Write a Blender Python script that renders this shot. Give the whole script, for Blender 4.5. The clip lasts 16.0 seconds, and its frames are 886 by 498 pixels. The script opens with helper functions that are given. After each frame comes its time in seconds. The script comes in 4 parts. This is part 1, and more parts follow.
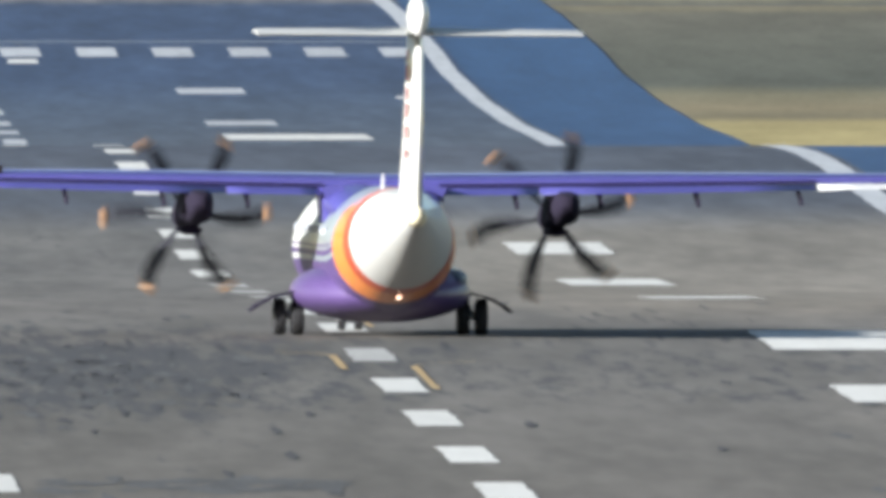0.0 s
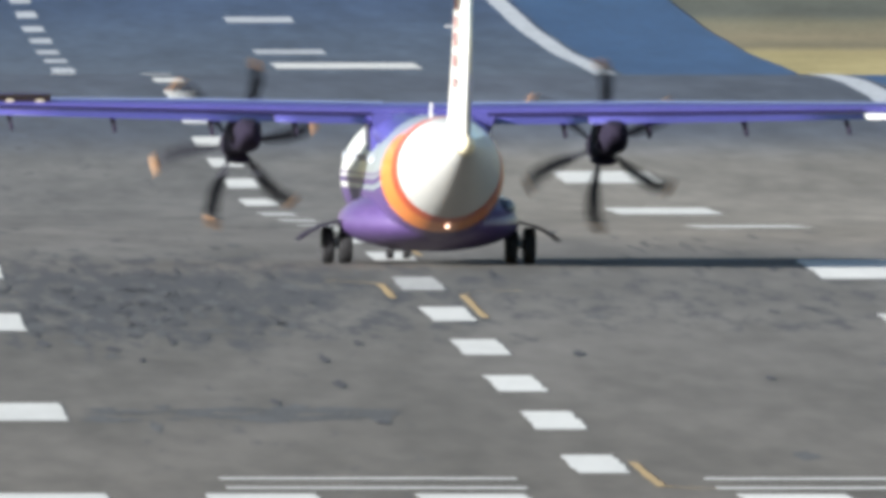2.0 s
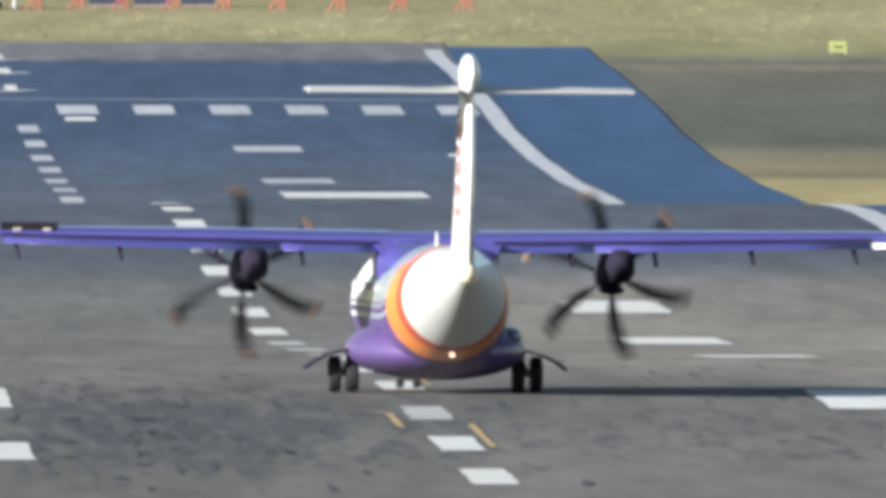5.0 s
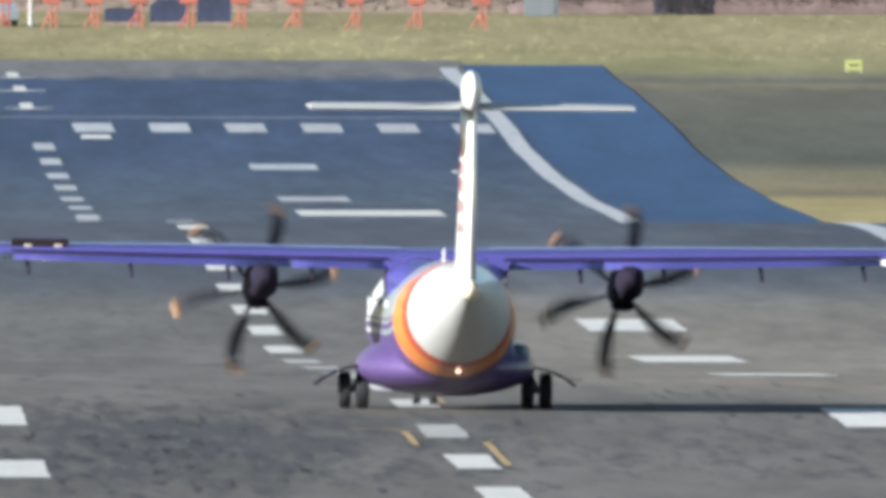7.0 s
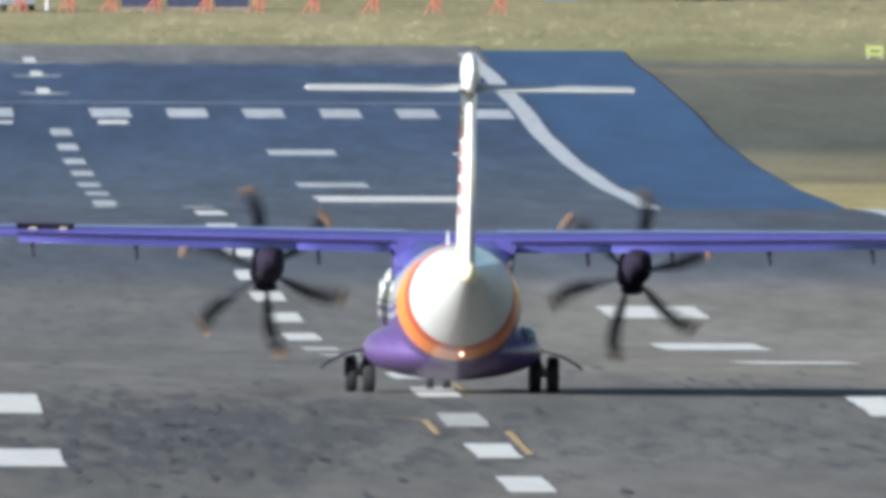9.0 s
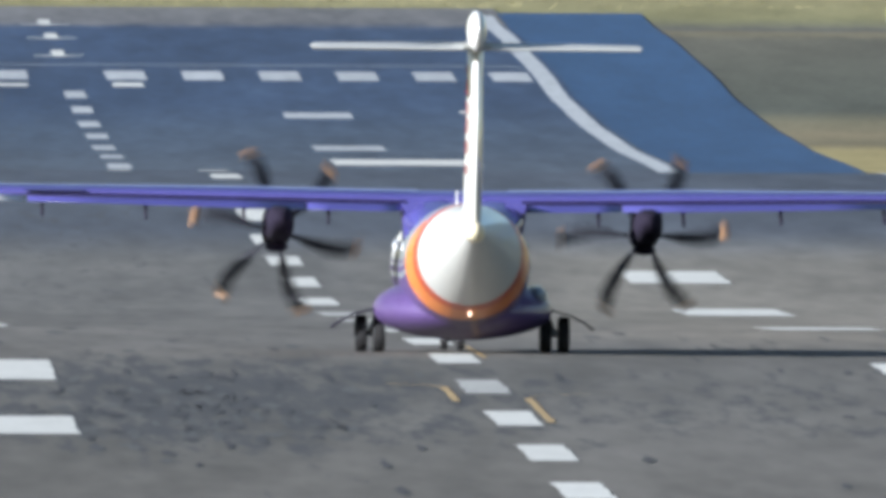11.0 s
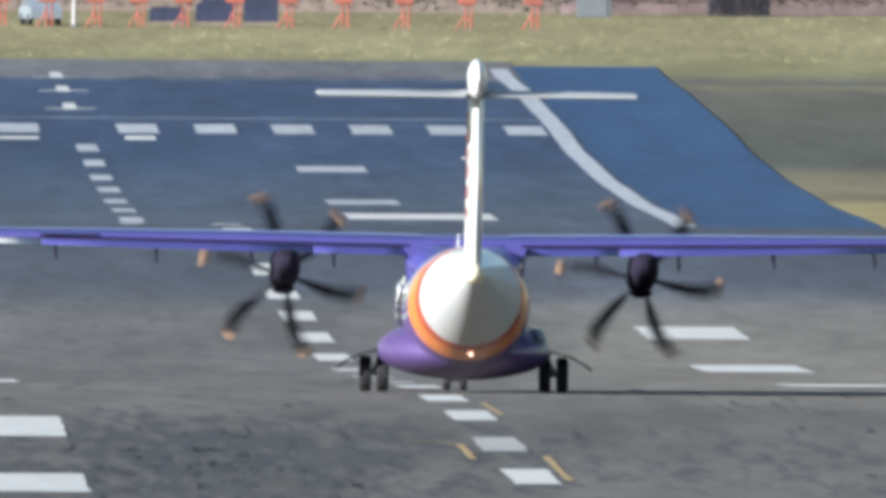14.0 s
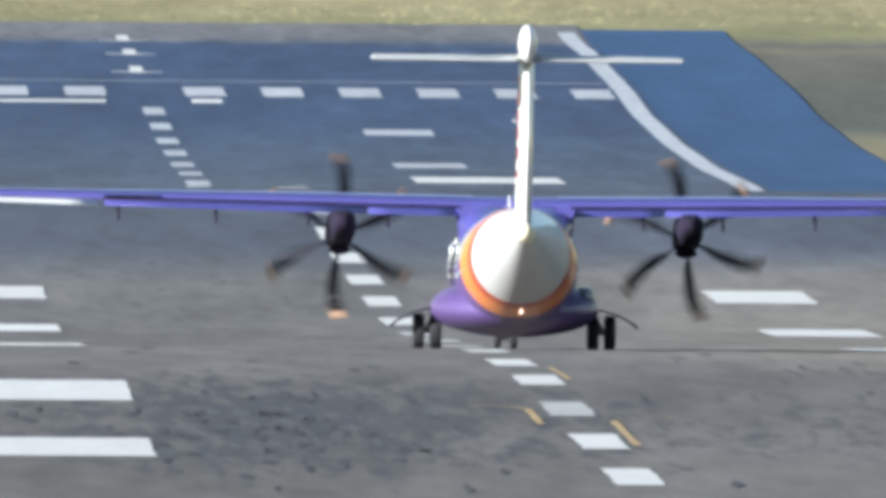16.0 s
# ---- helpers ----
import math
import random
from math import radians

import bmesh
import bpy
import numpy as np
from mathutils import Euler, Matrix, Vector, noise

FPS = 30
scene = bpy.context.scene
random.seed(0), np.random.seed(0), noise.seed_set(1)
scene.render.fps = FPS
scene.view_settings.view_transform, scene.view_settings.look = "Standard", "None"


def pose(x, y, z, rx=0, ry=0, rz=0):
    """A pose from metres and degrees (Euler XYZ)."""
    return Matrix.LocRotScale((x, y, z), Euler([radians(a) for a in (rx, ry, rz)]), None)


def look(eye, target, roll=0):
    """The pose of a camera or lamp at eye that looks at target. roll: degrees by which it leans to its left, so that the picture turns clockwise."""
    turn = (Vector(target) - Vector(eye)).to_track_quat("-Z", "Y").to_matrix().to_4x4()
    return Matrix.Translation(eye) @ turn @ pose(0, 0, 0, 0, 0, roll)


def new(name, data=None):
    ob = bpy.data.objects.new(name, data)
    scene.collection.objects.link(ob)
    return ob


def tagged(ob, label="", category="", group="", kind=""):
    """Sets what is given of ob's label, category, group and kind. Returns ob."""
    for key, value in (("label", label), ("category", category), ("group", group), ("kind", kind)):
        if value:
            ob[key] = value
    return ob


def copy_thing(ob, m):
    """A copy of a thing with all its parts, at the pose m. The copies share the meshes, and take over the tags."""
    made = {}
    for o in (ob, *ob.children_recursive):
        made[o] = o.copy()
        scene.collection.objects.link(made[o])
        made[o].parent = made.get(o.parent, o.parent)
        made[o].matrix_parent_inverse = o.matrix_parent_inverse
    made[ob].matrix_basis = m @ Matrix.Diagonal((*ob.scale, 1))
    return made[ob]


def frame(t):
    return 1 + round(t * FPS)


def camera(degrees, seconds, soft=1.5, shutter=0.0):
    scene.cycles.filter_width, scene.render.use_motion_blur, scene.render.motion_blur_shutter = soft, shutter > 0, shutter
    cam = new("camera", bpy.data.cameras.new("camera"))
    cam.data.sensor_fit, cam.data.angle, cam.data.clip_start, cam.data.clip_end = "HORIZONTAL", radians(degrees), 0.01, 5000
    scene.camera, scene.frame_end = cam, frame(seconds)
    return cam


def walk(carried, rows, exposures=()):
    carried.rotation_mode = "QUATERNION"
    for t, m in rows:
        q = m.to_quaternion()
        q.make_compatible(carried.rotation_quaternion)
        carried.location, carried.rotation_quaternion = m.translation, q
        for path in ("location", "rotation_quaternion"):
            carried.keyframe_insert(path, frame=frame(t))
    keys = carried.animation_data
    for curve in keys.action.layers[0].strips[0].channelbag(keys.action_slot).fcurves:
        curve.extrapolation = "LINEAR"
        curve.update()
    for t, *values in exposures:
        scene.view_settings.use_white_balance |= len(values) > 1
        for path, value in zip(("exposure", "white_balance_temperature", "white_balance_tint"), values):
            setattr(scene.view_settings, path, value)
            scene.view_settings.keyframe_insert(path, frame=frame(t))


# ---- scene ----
CAM_ROWS = [
    (0, pose(-16.560, -1594.00, 13.680, 89.61930, 0.00, -0.65256)),
    (0.5, pose(-16.560, -1594.00, 13.680, 89.61446, -0.01, -0.64195)),
    (1, pose(-16.560, -1594.00, 13.680, 89.60431, -0.02, -0.63135)),
    (1.5, pose(-16.560, -1594.00, 13.680, 89.58754, -0.03, -0.62119)),
    (2, pose(-16.560, -1594.00, 13.680, 89.56370, -0.04, -0.61458)),
    (2.5, pose(-16.560, -1594.00, 13.680, 89.54340, -0.05, -0.61194)),
    (3, pose(-16.560, -1594.00, 13.680, 89.52927, -0.06, -0.61063)),
    (3.5, pose(-16.560, -1594.00, 13.680, 89.54428, -0.07, -0.60929)),
    (4, pose(-16.560, -1594.00, 13.680, 89.60520, -0.09, -0.60920)),
    (4.5, pose(-16.560, -1594.00, 13.680, 89.65508, -0.10, -0.60866)),
    (7, pose(-16.560, -1594.00, 13.680, 89.67889, -0.15, -0.59480)),
    (7.5, pose(-16.529, -1589.23, 13.655, 89.69253, -0.16, -0.59140)),
    (8, pose(-16.499, -1584.49, 13.629, 89.69998, -0.18, -0.58978)),
    (8.5, pose(-16.469, -1579.78, 13.604, 89.69153, -0.20, -0.58556)),
    (9, pose(-16.439, -1575.10, 13.580, 89.66807, -0.21, -0.58097)),
    (9.2, pose(-16.423, -1572.67, 13.567, 89.65809, -0.22, -0.57957)),
    (11.3, pose(-16.265, -1547.57, 13.436, 89.63954, -0.28, -0.56692)),
    (11.5, pose(-16.253, -1545.57, 13.426, 89.64469, -0.29, -0.56586)),
    (12, pose(-16.222, -1540.59, 13.400, 89.65761, -0.30, -0.56582)),
    (12.5, pose(-16.191, -1535.65, 13.375, 89.66855, -0.31, -0.56518)),
    (13, pose(-16.176, -1533.18, 13.362, 89.68109, -0.33, -0.56409)),
    (13.5, pose(-16.161, -1530.73, 13.350, 89.68819, -0.34, -0.56171)),
    (14, pose(-16.146, -1528.28, 13.337, 89.68178, -0.35, -0.55870)),
    (14.5, pose(-16.137, -1526.82, 13.330, 89.66469, -0.36, -0.55160)),
    (15, pose(-16.128, -1525.36, 13.322, 89.64882, -0.38, -0.53703)),
    (15.5, pose(-16.119, -1523.90, 13.315, 89.64853, -0.39, -0.52236)),
    (16, pose(-16.110, -1522.45, 13.308, 89.65300, -0.40, -0.50634)),
]
cam = camera(0.692, 16.0, soft=5.0, shutter=0.18)
walk(cam, CAM_ROWS, exposures=[(0, 1.54, 6300, 10), (4.5, 1.48, 6300, 10), (8, 1.42, 6100, 10), (12, 1.37, 5980, 10), (14.4, 1.38, 5980, 10), (15.2, 1.53, 5980, 10), (16, 1.60, 5980, 10)])

# ---- light ----
SUN_EL, SUN_AZ = 15.5, 240.0   # height; bearing clockwise from the runway's far end
world = bpy.data.worlds.new("sky")
scene.world = world
world.use_nodes = True
_nt = world.node_tree
_sky = _nt.nodes.new("ShaderNodeTexSky")
_sky.sky_type = 'NISHITA'
_sky.sun_disc = False
_sky.sun_elevation = radians(SUN_EL)
_sky.sun_rotation = radians(SUN_AZ)
_sky.altitude = 100
_sky.dust_density = 0.4
_bg = _nt.nodes["Background"]
_bg.inputs["Strength"].default_value = 0.050
_nt.links.new(_sky.outputs["Color"], _bg.inputs["Color"])
sun = new("sun", bpy.data.lights.new("sun", 'SUN'))
sun.data.energy = 5.0
sun.data.angle = radians(0.6)
sun.data.color = (1.0, 0.96, 0.90)
_e, _a = radians(SUN_EL), radians(SUN_AZ)
sun.matrix_world = look((math.sin(_a) * math.cos(_e) * 100, math.cos(_a) * math.cos(_e) * 100, math.sin(_e) * 100), (0, 0, 0))


# ---- materials ----
def material(name, rgb, rough=0.6, metal=0.0, vary=0.12, scale=(1, 1, 1), fine=8.0, bump=0.0, coat=0.0, ramp=None, specular=0.5, random_piece=0.0, broad=0.0, stain=None, strip=None):
    """Procedural surface: colour with coarse and fine variation. ramp: [(y, rgb)] along the runway."""
    m = bpy.data.materials.new(name)
    m.use_nodes = True
    nt = m.node_tree
    N, L = nt.nodes, nt.links
    b = N["Principled BSDF"]
    b.inputs["Metallic"].default_value = metal
    b.inputs["Specular IOR Level"].default_value = specular
    b.inputs["Coat Weight"].default_value = coat
    b.inputs["Coat Roughness"].default_value = 0.08
    co = N.new("ShaderNodeTexCoord")
    mp = N.new("ShaderNodeMapping")
    mp.inputs["Scale"].default_value = scale
    L.new(co.outputs["Object"], mp.inputs["Vector"])
    n1 = N.new("ShaderNodeTexNoise")
    n1.inputs["Scale"].default_value = 1.0
    n1.inputs["Detail"].default_value = 5
    n2 = N.new("ShaderNodeTexNoise")
    n2.inputs["Scale"].default_value = fine
    n2.inputs["Detail"].default_value = 4
    L.new(mp.outputs["Vector"], n1.inputs["Vector"])
    L.new(mp.outputs["Vector"], n2.inputs["Vector"])
    add = N.new("ShaderNodeMath")
    add.operation = 'ADD'
    L.new(n1.outputs["Fac"], add.inputs[0])
    L.new(n2.outputs["Fac"], add.inputs[1])
    rng = N.new("ShaderNodeMapRange")
    rng.inputs["From Min"].default_value = 0.6
    rng.inputs["From Max"].default_value = 1.4
    rng.inputs["To Min"].default_value = 1.0 - vary
    rng.inputs["To Max"].default_value = 1.0 + vary
    L.new(add.outputs[0], rng.inputs["Value"])
    fac = rng.outputs["Result"]
    if random_piece:
        oi = N.new("ShaderNodeObjectInfo")
        r2 = N.new("ShaderNodeMapRange")
        r2.inputs["To Min"].default_value = 1.0 - random_piece
        r2.inputs["To Max"].default_value = 1.0 + random_piece
        L.new(oi.outputs["Random"], r2.inputs["Value"])
        mm = N.new("ShaderNodeMath")
        mm.operation = 'MULTIPLY'
        L.new(fac, mm.inputs[0])
        L.new(r2.outputs["Result"], mm.inputs[1])
        fac = mm.outputs[0]
    if broad:
        n3 = N.new("ShaderNodeTexNoise")
        n3.inputs["Scale"].default_value = 0.22
        n3.inputs["Detail"].default_value = 3
        L.new(mp.outputs["Vector"], n3.inputs["Vector"])
        r3 = N.new("ShaderNodeMapRange")
        r3.inputs["From Min"].default_value = 0.3
        r3.inputs["From Max"].default_value = 0.7
        r3.inputs["To Min"].default_value = 1.0 - broad
        r3.inputs["To Max"].default_value = 1.0 + broad
        L.new(n3.outputs["Fac"], r3.inputs["Value"])
        m3 = N.new("ShaderNodeMath")
        m3.operation = 'MULTIPLY'
        L.new(fac, m3.inputs[0])
        L.new(r3.outputs["Result"], m3.inputs[1])
        fac = m3.outputs[0]
    mul = N.new("ShaderNodeVectorMath")
    mul.operation = 'SCALE'
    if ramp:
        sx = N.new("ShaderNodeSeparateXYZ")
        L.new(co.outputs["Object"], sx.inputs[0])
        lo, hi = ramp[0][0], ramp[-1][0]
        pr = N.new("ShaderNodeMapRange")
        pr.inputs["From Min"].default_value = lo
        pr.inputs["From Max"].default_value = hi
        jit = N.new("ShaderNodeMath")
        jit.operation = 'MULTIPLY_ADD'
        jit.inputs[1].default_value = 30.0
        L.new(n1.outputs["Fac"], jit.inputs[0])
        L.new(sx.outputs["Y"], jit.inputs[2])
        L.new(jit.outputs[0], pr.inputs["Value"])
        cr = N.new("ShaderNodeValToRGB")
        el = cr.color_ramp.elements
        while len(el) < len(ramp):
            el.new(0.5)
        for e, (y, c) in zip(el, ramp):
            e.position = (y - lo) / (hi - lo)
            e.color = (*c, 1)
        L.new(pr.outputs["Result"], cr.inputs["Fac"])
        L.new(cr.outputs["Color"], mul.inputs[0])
    else:
        mul.inputs[0].default_value = rgb
    L.new(fac, mul.inputs["Scale"])
    colour = mul.outputs[0]
    if stain:
        # rubber laid down round the touchdown zone, thicker on one side
        ms = N.new("ShaderNodeMapping")
        ms.inputs["Scale"].default_value = (1.8, 0.050, 1)
        L.new(co.outputs["Object"], ms.inputs["Vector"])
        ns = N.new("ShaderNodeTexNoise")
        ns.inputs["Scale"].default_value = 1.0
        ns.inputs["Detail"].default_value = 7
        ns.inputs["Roughness"].default_value = 0.62
        L.new(ms.outputs["Vector"], ns.inputs["Vector"])
        sp = N.new("ShaderNodeSeparateXYZ")
        L.new(co.outputs["Object"], sp.inputs[0])
        total = ns.outputs["Fac"]
        for axis, lo, hi, a, z in (("Y", -150, -80, -0.24, 0.0), ("Y", 10, 90, 0.02, -0.18), ("X", -4.5, 2, 0.05, -0.09), ("X", -11.5, -8, -0.12, 0.0)):
            q = N.new("ShaderNodeMapRange")
            q.inputs["From Min"].default_value, q.inputs["From Max"].default_value = lo, hi
            q.inputs["To Min"].default_value, q.inputs["To Max"].default_value = a, z
            L.new(sp.outputs[axis], q.inputs["Value"])
            ad = N.new("ShaderNodeMath")
            ad.operation = 'ADD'
            L.new(total, ad.inputs[0])
            L.new(q.outputs["Result"], ad.inputs[1])
            total = ad.outputs[0]
        rs = N.new("ShaderNodeMapRange")
        rs.interpolation_type = 'SMOOTHSTEP'
        rs.inputs["From Min"].default_value, rs.inputs["From Max"].default_value = 0.40, 0.62
        rs.inputs["To Max"].default_value = 1.0
        L.new(total, rs.inputs["Value"])
        mx = N.new("ShaderNodeMix")
        mx.data_type = 'RGBA'
        L.new(rs.outputs["Result"], mx.inputs["Factor"])
        L.new(colour, mx.inputs[6])
        mx.inputs[7].default_value = (*stain, 1)
        colour = mx.outputs[2]
    if strip:
        # paler and browner surface along one side of the runway
        sp = N.new("ShaderNodeSeparateXYZ")
        L.new(co.outputs["Object"], sp.inputs[0])
        total = n1.outputs["Fac"]
        for axis, lo, hi, a, z in (("X", 1.5, 8.0, -1.0, 0.0), ("Y", 60, 150, -1.0, 0.0), ("Y", 560, 640, 0.0, -1.0)):
            q = N.new("ShaderNodeMapRange")
            q.inputs["From Min"].default_value, q.inputs["From Max"].default_value = lo, hi
            q.inputs["To Min"].default_value, q.inputs["To Max"].default_value = a, z
            L.new(sp.outputs[axis], q.inputs["Value"])
            ad = N.new("ShaderNodeMath")
            ad.operation = 'ADD'
            L.new(total, ad.inputs[0])
            L.new(q.outputs["Result"], ad.inputs[1])
            total = ad.outputs[0]
        rs = N.new("ShaderNodeMapRange")
        rs.inputs["From Min"].default_value, rs.inputs["From Max"].default_value = -0.5, 0.45
        L.new(total, rs.inputs["Value"])
        mx = N.new("ShaderNodeMix")
        mx.data_type, mx.blend_type = 'RGBA', 'MULTIPLY'
        L.new(rs.outputs["Result"], mx.inputs["Factor"])
        L.new(colour, mx.inputs[6])
        mx.inputs[7].default_value = (*strip, 1)
        colour = mx.outputs[2]
    L.new(colour, b.inputs["Base Color"])
    rr = N.new("ShaderNodeMapRange")
    rr.inputs["To Min"].default_value = max(0.02, rough - 0.08)
    rr.inputs["To Max"].default_value = min(1.0, rough + 0.08)
    L.new(n2.outputs["Fac"], rr.inputs["Value"])
    L.new(rr.outputs["Result"], b.inputs["Roughness"])
    if bump:
        bp = N.new("ShaderNodeBump")
        bp.inputs["Strength"].default_value = bump
        bp.inputs["Distance"].default_value = 0.02
        L.new(n2.outputs["Fac"], bp.inputs["Height"])
        L.new(bp.outputs["Normal"], b.inputs["Normal"])
    return m


def glowing(name, rgb, strength):
    m = bpy.data.materials.new(name)
    m.use_nodes = True
    b = m.node_tree.nodes["Principled BSDF"]
    b.inputs["Base Color"].default_value = (*rgb, 1)
    b.inputs["Emission Color"].default_value = (*rgb, 1)
    b.inputs["Emission Strength"].default_value = strength
    return m


# ramp's dark blue from y 640 to 2055: cloud shade painted into the asphalt
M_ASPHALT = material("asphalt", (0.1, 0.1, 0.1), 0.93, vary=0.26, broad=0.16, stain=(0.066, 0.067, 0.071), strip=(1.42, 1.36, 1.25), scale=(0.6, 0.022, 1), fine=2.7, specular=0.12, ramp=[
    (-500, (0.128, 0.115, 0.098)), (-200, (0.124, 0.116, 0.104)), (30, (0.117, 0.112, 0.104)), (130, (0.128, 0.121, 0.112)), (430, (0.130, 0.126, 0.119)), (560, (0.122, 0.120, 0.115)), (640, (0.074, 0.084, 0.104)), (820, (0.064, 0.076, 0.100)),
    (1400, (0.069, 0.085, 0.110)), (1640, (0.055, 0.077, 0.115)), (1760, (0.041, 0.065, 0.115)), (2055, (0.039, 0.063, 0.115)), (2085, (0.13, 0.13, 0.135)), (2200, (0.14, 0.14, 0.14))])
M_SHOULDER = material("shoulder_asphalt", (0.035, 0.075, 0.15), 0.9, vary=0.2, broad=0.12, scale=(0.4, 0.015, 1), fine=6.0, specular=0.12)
M_RUBBER_MARK = material("tyre_rubber_deposit", (0.066, 0.067, 0.071), 0.9, vary=0.3, scale=(1, 0.05, 1), specular=0.1)
M_RUBBER_FAINT = material("faint_rubber_smear", (0.094, 0.095, 0.096), 0.9, vary=0.25, scale=(1, 0.05, 1), specular=0.1)
M_PAINT = material("white_runway_paint", (0.55, 0.55, 0.52), 0.8, vary=0.10, scale=(1.2, 0.08, 1), fine=5, specular=0.2, random_piece=0.06)
# worn paint for the far markings, dimmed and blued to imitate haze
M_PAINT_WORN_HAZED = material("worn_hazed_white_paint", (0.36, 0.38, 0.40), 0.85, vary=0.22, scale=(1.2, 0.08, 1), fine=5, specular=0.2, random_piece=0.08)
M_PAINT_FADED_HAZY = material("faded_hazy_white_paint", (0.37, 0.37, 0.355), 0.85, vary=0.2, scale=(1.2, 0.08, 1), fine=5, specular=0.2, random_piece=0.08)
M_PAINT_YELLOW = material("yellow_taxi_paint", (0.37, 0.265, 0.13), 0.8, vary=0.15, scale=(1.5, 0.1, 1), specular=0.2)
M_GRASS = material("rough_grass", (0.2, 0.2, 0.1), 1.0, vary=0.2, broad=0.14, scale=(0.5, 0.03, 1), fine=6.0, specular=0.05, ramp=[
    (1300, (0.32, 0.27, 0.13)), (1560, (0.33, 0.28, 0.14)), (1590, (0.17, 0.15, 0.10)), (1635, (0.21, 0.18, 0.115)), (1700, (0.18, 0.165, 0.11)),
    (1740, (0.098, 0.104, 0.086)), (2010, (0.112, 0.108, 0.086)), (2048, (0.17, 0.15, 0.10)), (2068, (0.11, 0.11, 0.10)), (2115, (0.21, 0.20, 0.105)), (2250, (0.29, 0.255, 0.14)), (2400, (0.21, 0.19, 0.10))])
M_PURPLE = material("purple_paint", (0.058, 0.054, 0.225), 0.4, vary=0.06, scale=(1, 1, 1), fine=5, coat=0.4)
# sky sheen along the wing's top, put into the colour
M_WING_SHEEN = material("wing_sheen_paint", (0.15, 0.17, 0.40), 0.35, vary=0.06, fine=5, coat=0.4)
M_PURPLE_BELLY = material("dull_purple_paint", (0.074, 0.045, 0.142), 0.5, vary=0.12, scale=(1.2, 0.5, 1), fine=6, coat=0.2)
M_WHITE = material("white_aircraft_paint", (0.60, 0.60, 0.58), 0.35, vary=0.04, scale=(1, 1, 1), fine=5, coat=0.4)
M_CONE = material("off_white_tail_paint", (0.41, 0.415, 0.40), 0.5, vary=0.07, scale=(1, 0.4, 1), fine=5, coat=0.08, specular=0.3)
# blue skylight on the tail cone, as a colour
M_SKYLIT = material("painted_skylight_blue", (0.66, 0.79, 0.90), 0.3, vary=0.04, fine=5, coat=0.4)
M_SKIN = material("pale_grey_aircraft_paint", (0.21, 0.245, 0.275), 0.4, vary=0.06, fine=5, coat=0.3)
M_ORANGE = material("orange_band_paint", (0.66, 0.215, 0.042), 0.35, vary=0.05, fine=5, coat=0.3)
M_MAUVE = material("pale_mauve_paint", (0.36, 0.24, 0.28), 0.4, vary=0.06, fine=5, coat=0.2)
M_RED = material("red_band_paint", (0.36, 0.065, 0.03), 0.4, vary=0.05, fine=5)
M_LETTER = material("dark_red_lettering", (0.24, 0.04, 0.05), 0.4, vary=0.1, fine=5)
M_CREAM = material("cream_cap_paint", (0.62, 0.56, 0.40), 0.45, vary=0.06, fine=6)
M_DARK = material("dark_nacelle_paint", (0.015, 0.012, 0.024), 0.9, specular=0.15, vary=0.2, fine=6)
# near-black colour for the shade in the flap slot
M_SLOT_SHADE = material("slot_shade_paint", (0.016, 0.014, 0.055), 0.8, specular=0.15, vary=0.2, fine=6)
M_UNDERSIDE = material("dark_brown_panel_paint", (0.030, 0.024, 0.022), 0.9, specular=0.1, vary=0.25, fine=6)
M_BLADE = material("black_composite_blade", (0.020, 0.021, 0.027), 0.85, specular=0.15, vary=0.2, fine=8)
M_TIP = material("orange_blade_tip_paint", (0.33, 0.175, 0.075), 0.6, vary=0.08, fine=8)
M_RUBBER = material("tyre_rubber", (0.012, 0.012, 0.014), 0.85, vary=0.25, fine=10, bump=0.2)
M_STEEL = material("grey_gear_paint", (0.35, 0.36, 0.37), 0.5, vary=0.12, fine=8)
M_WINDOW = material("cabin_window_pane", (0.27, 0.29, 0.33), 0.3, vary=0.05, fine=4)
M_GLASS = material("dark_window_glass", (0.10, 0.11, 0.14), 0.35, vary=0.05, fine=4)
M_MASTS = material("orange_red_mast_paint", (0.30, 0.085, 0.055), 0.8, vary=0.12, fine=5)
M_GREY_POST = material("pale_post_paint", (0.38, 0.36, 0.355), 0.7, vary=0.1, fine=5)
M_FENCE = material("grey_fence_panel", (0.21, 0.235, 0.26), 0.7, vary=0.14, fine=4)
M_HUT = material("grey_cabinet_paint", (0.12, 0.135, 0.145), 0.6, vary=0.08, fine=4)
M_HEDGE = material("bare_brown_hedge", (0.14, 0.105, 0.10), 0.95, vary=0.35, scale=(0.6, 0.6, 0.6), fine=6, specular=0.1)
M_BANK = material("brown_earth_and_scrub", (0.18, 0.145, 0.12), 1.0, vary=0.22, scale=(0.5, 0.5, 0.9), fine=5, specular=0.05)
M_BUSH = material("dark_evergreen_bush", (0.066, 0.066, 0.082), 0.95, vary=0.3, scale=(0.8, 0.8, 0.8), fine=6, specular=0.1)
M_COVER = material("dark_navy_cover", (0.034, 0.040, 0.068), 0.85, vary=0.25, scale=(0.8, 0.8, 0.8), fine=3, specular=0.15)
M_SIGN = material("yellow_sign_face", (0.29, 0.32, 0.11), 0.5, vary=0.06, fine=4)
M_BLACK = material("black_sign_paint", (0.03, 0.03, 0.03), 0.6, vary=0.1)
M_LIGHT = glowing("tail_beacon_glow", (1.0, 0.7, 0.5), 0.9)


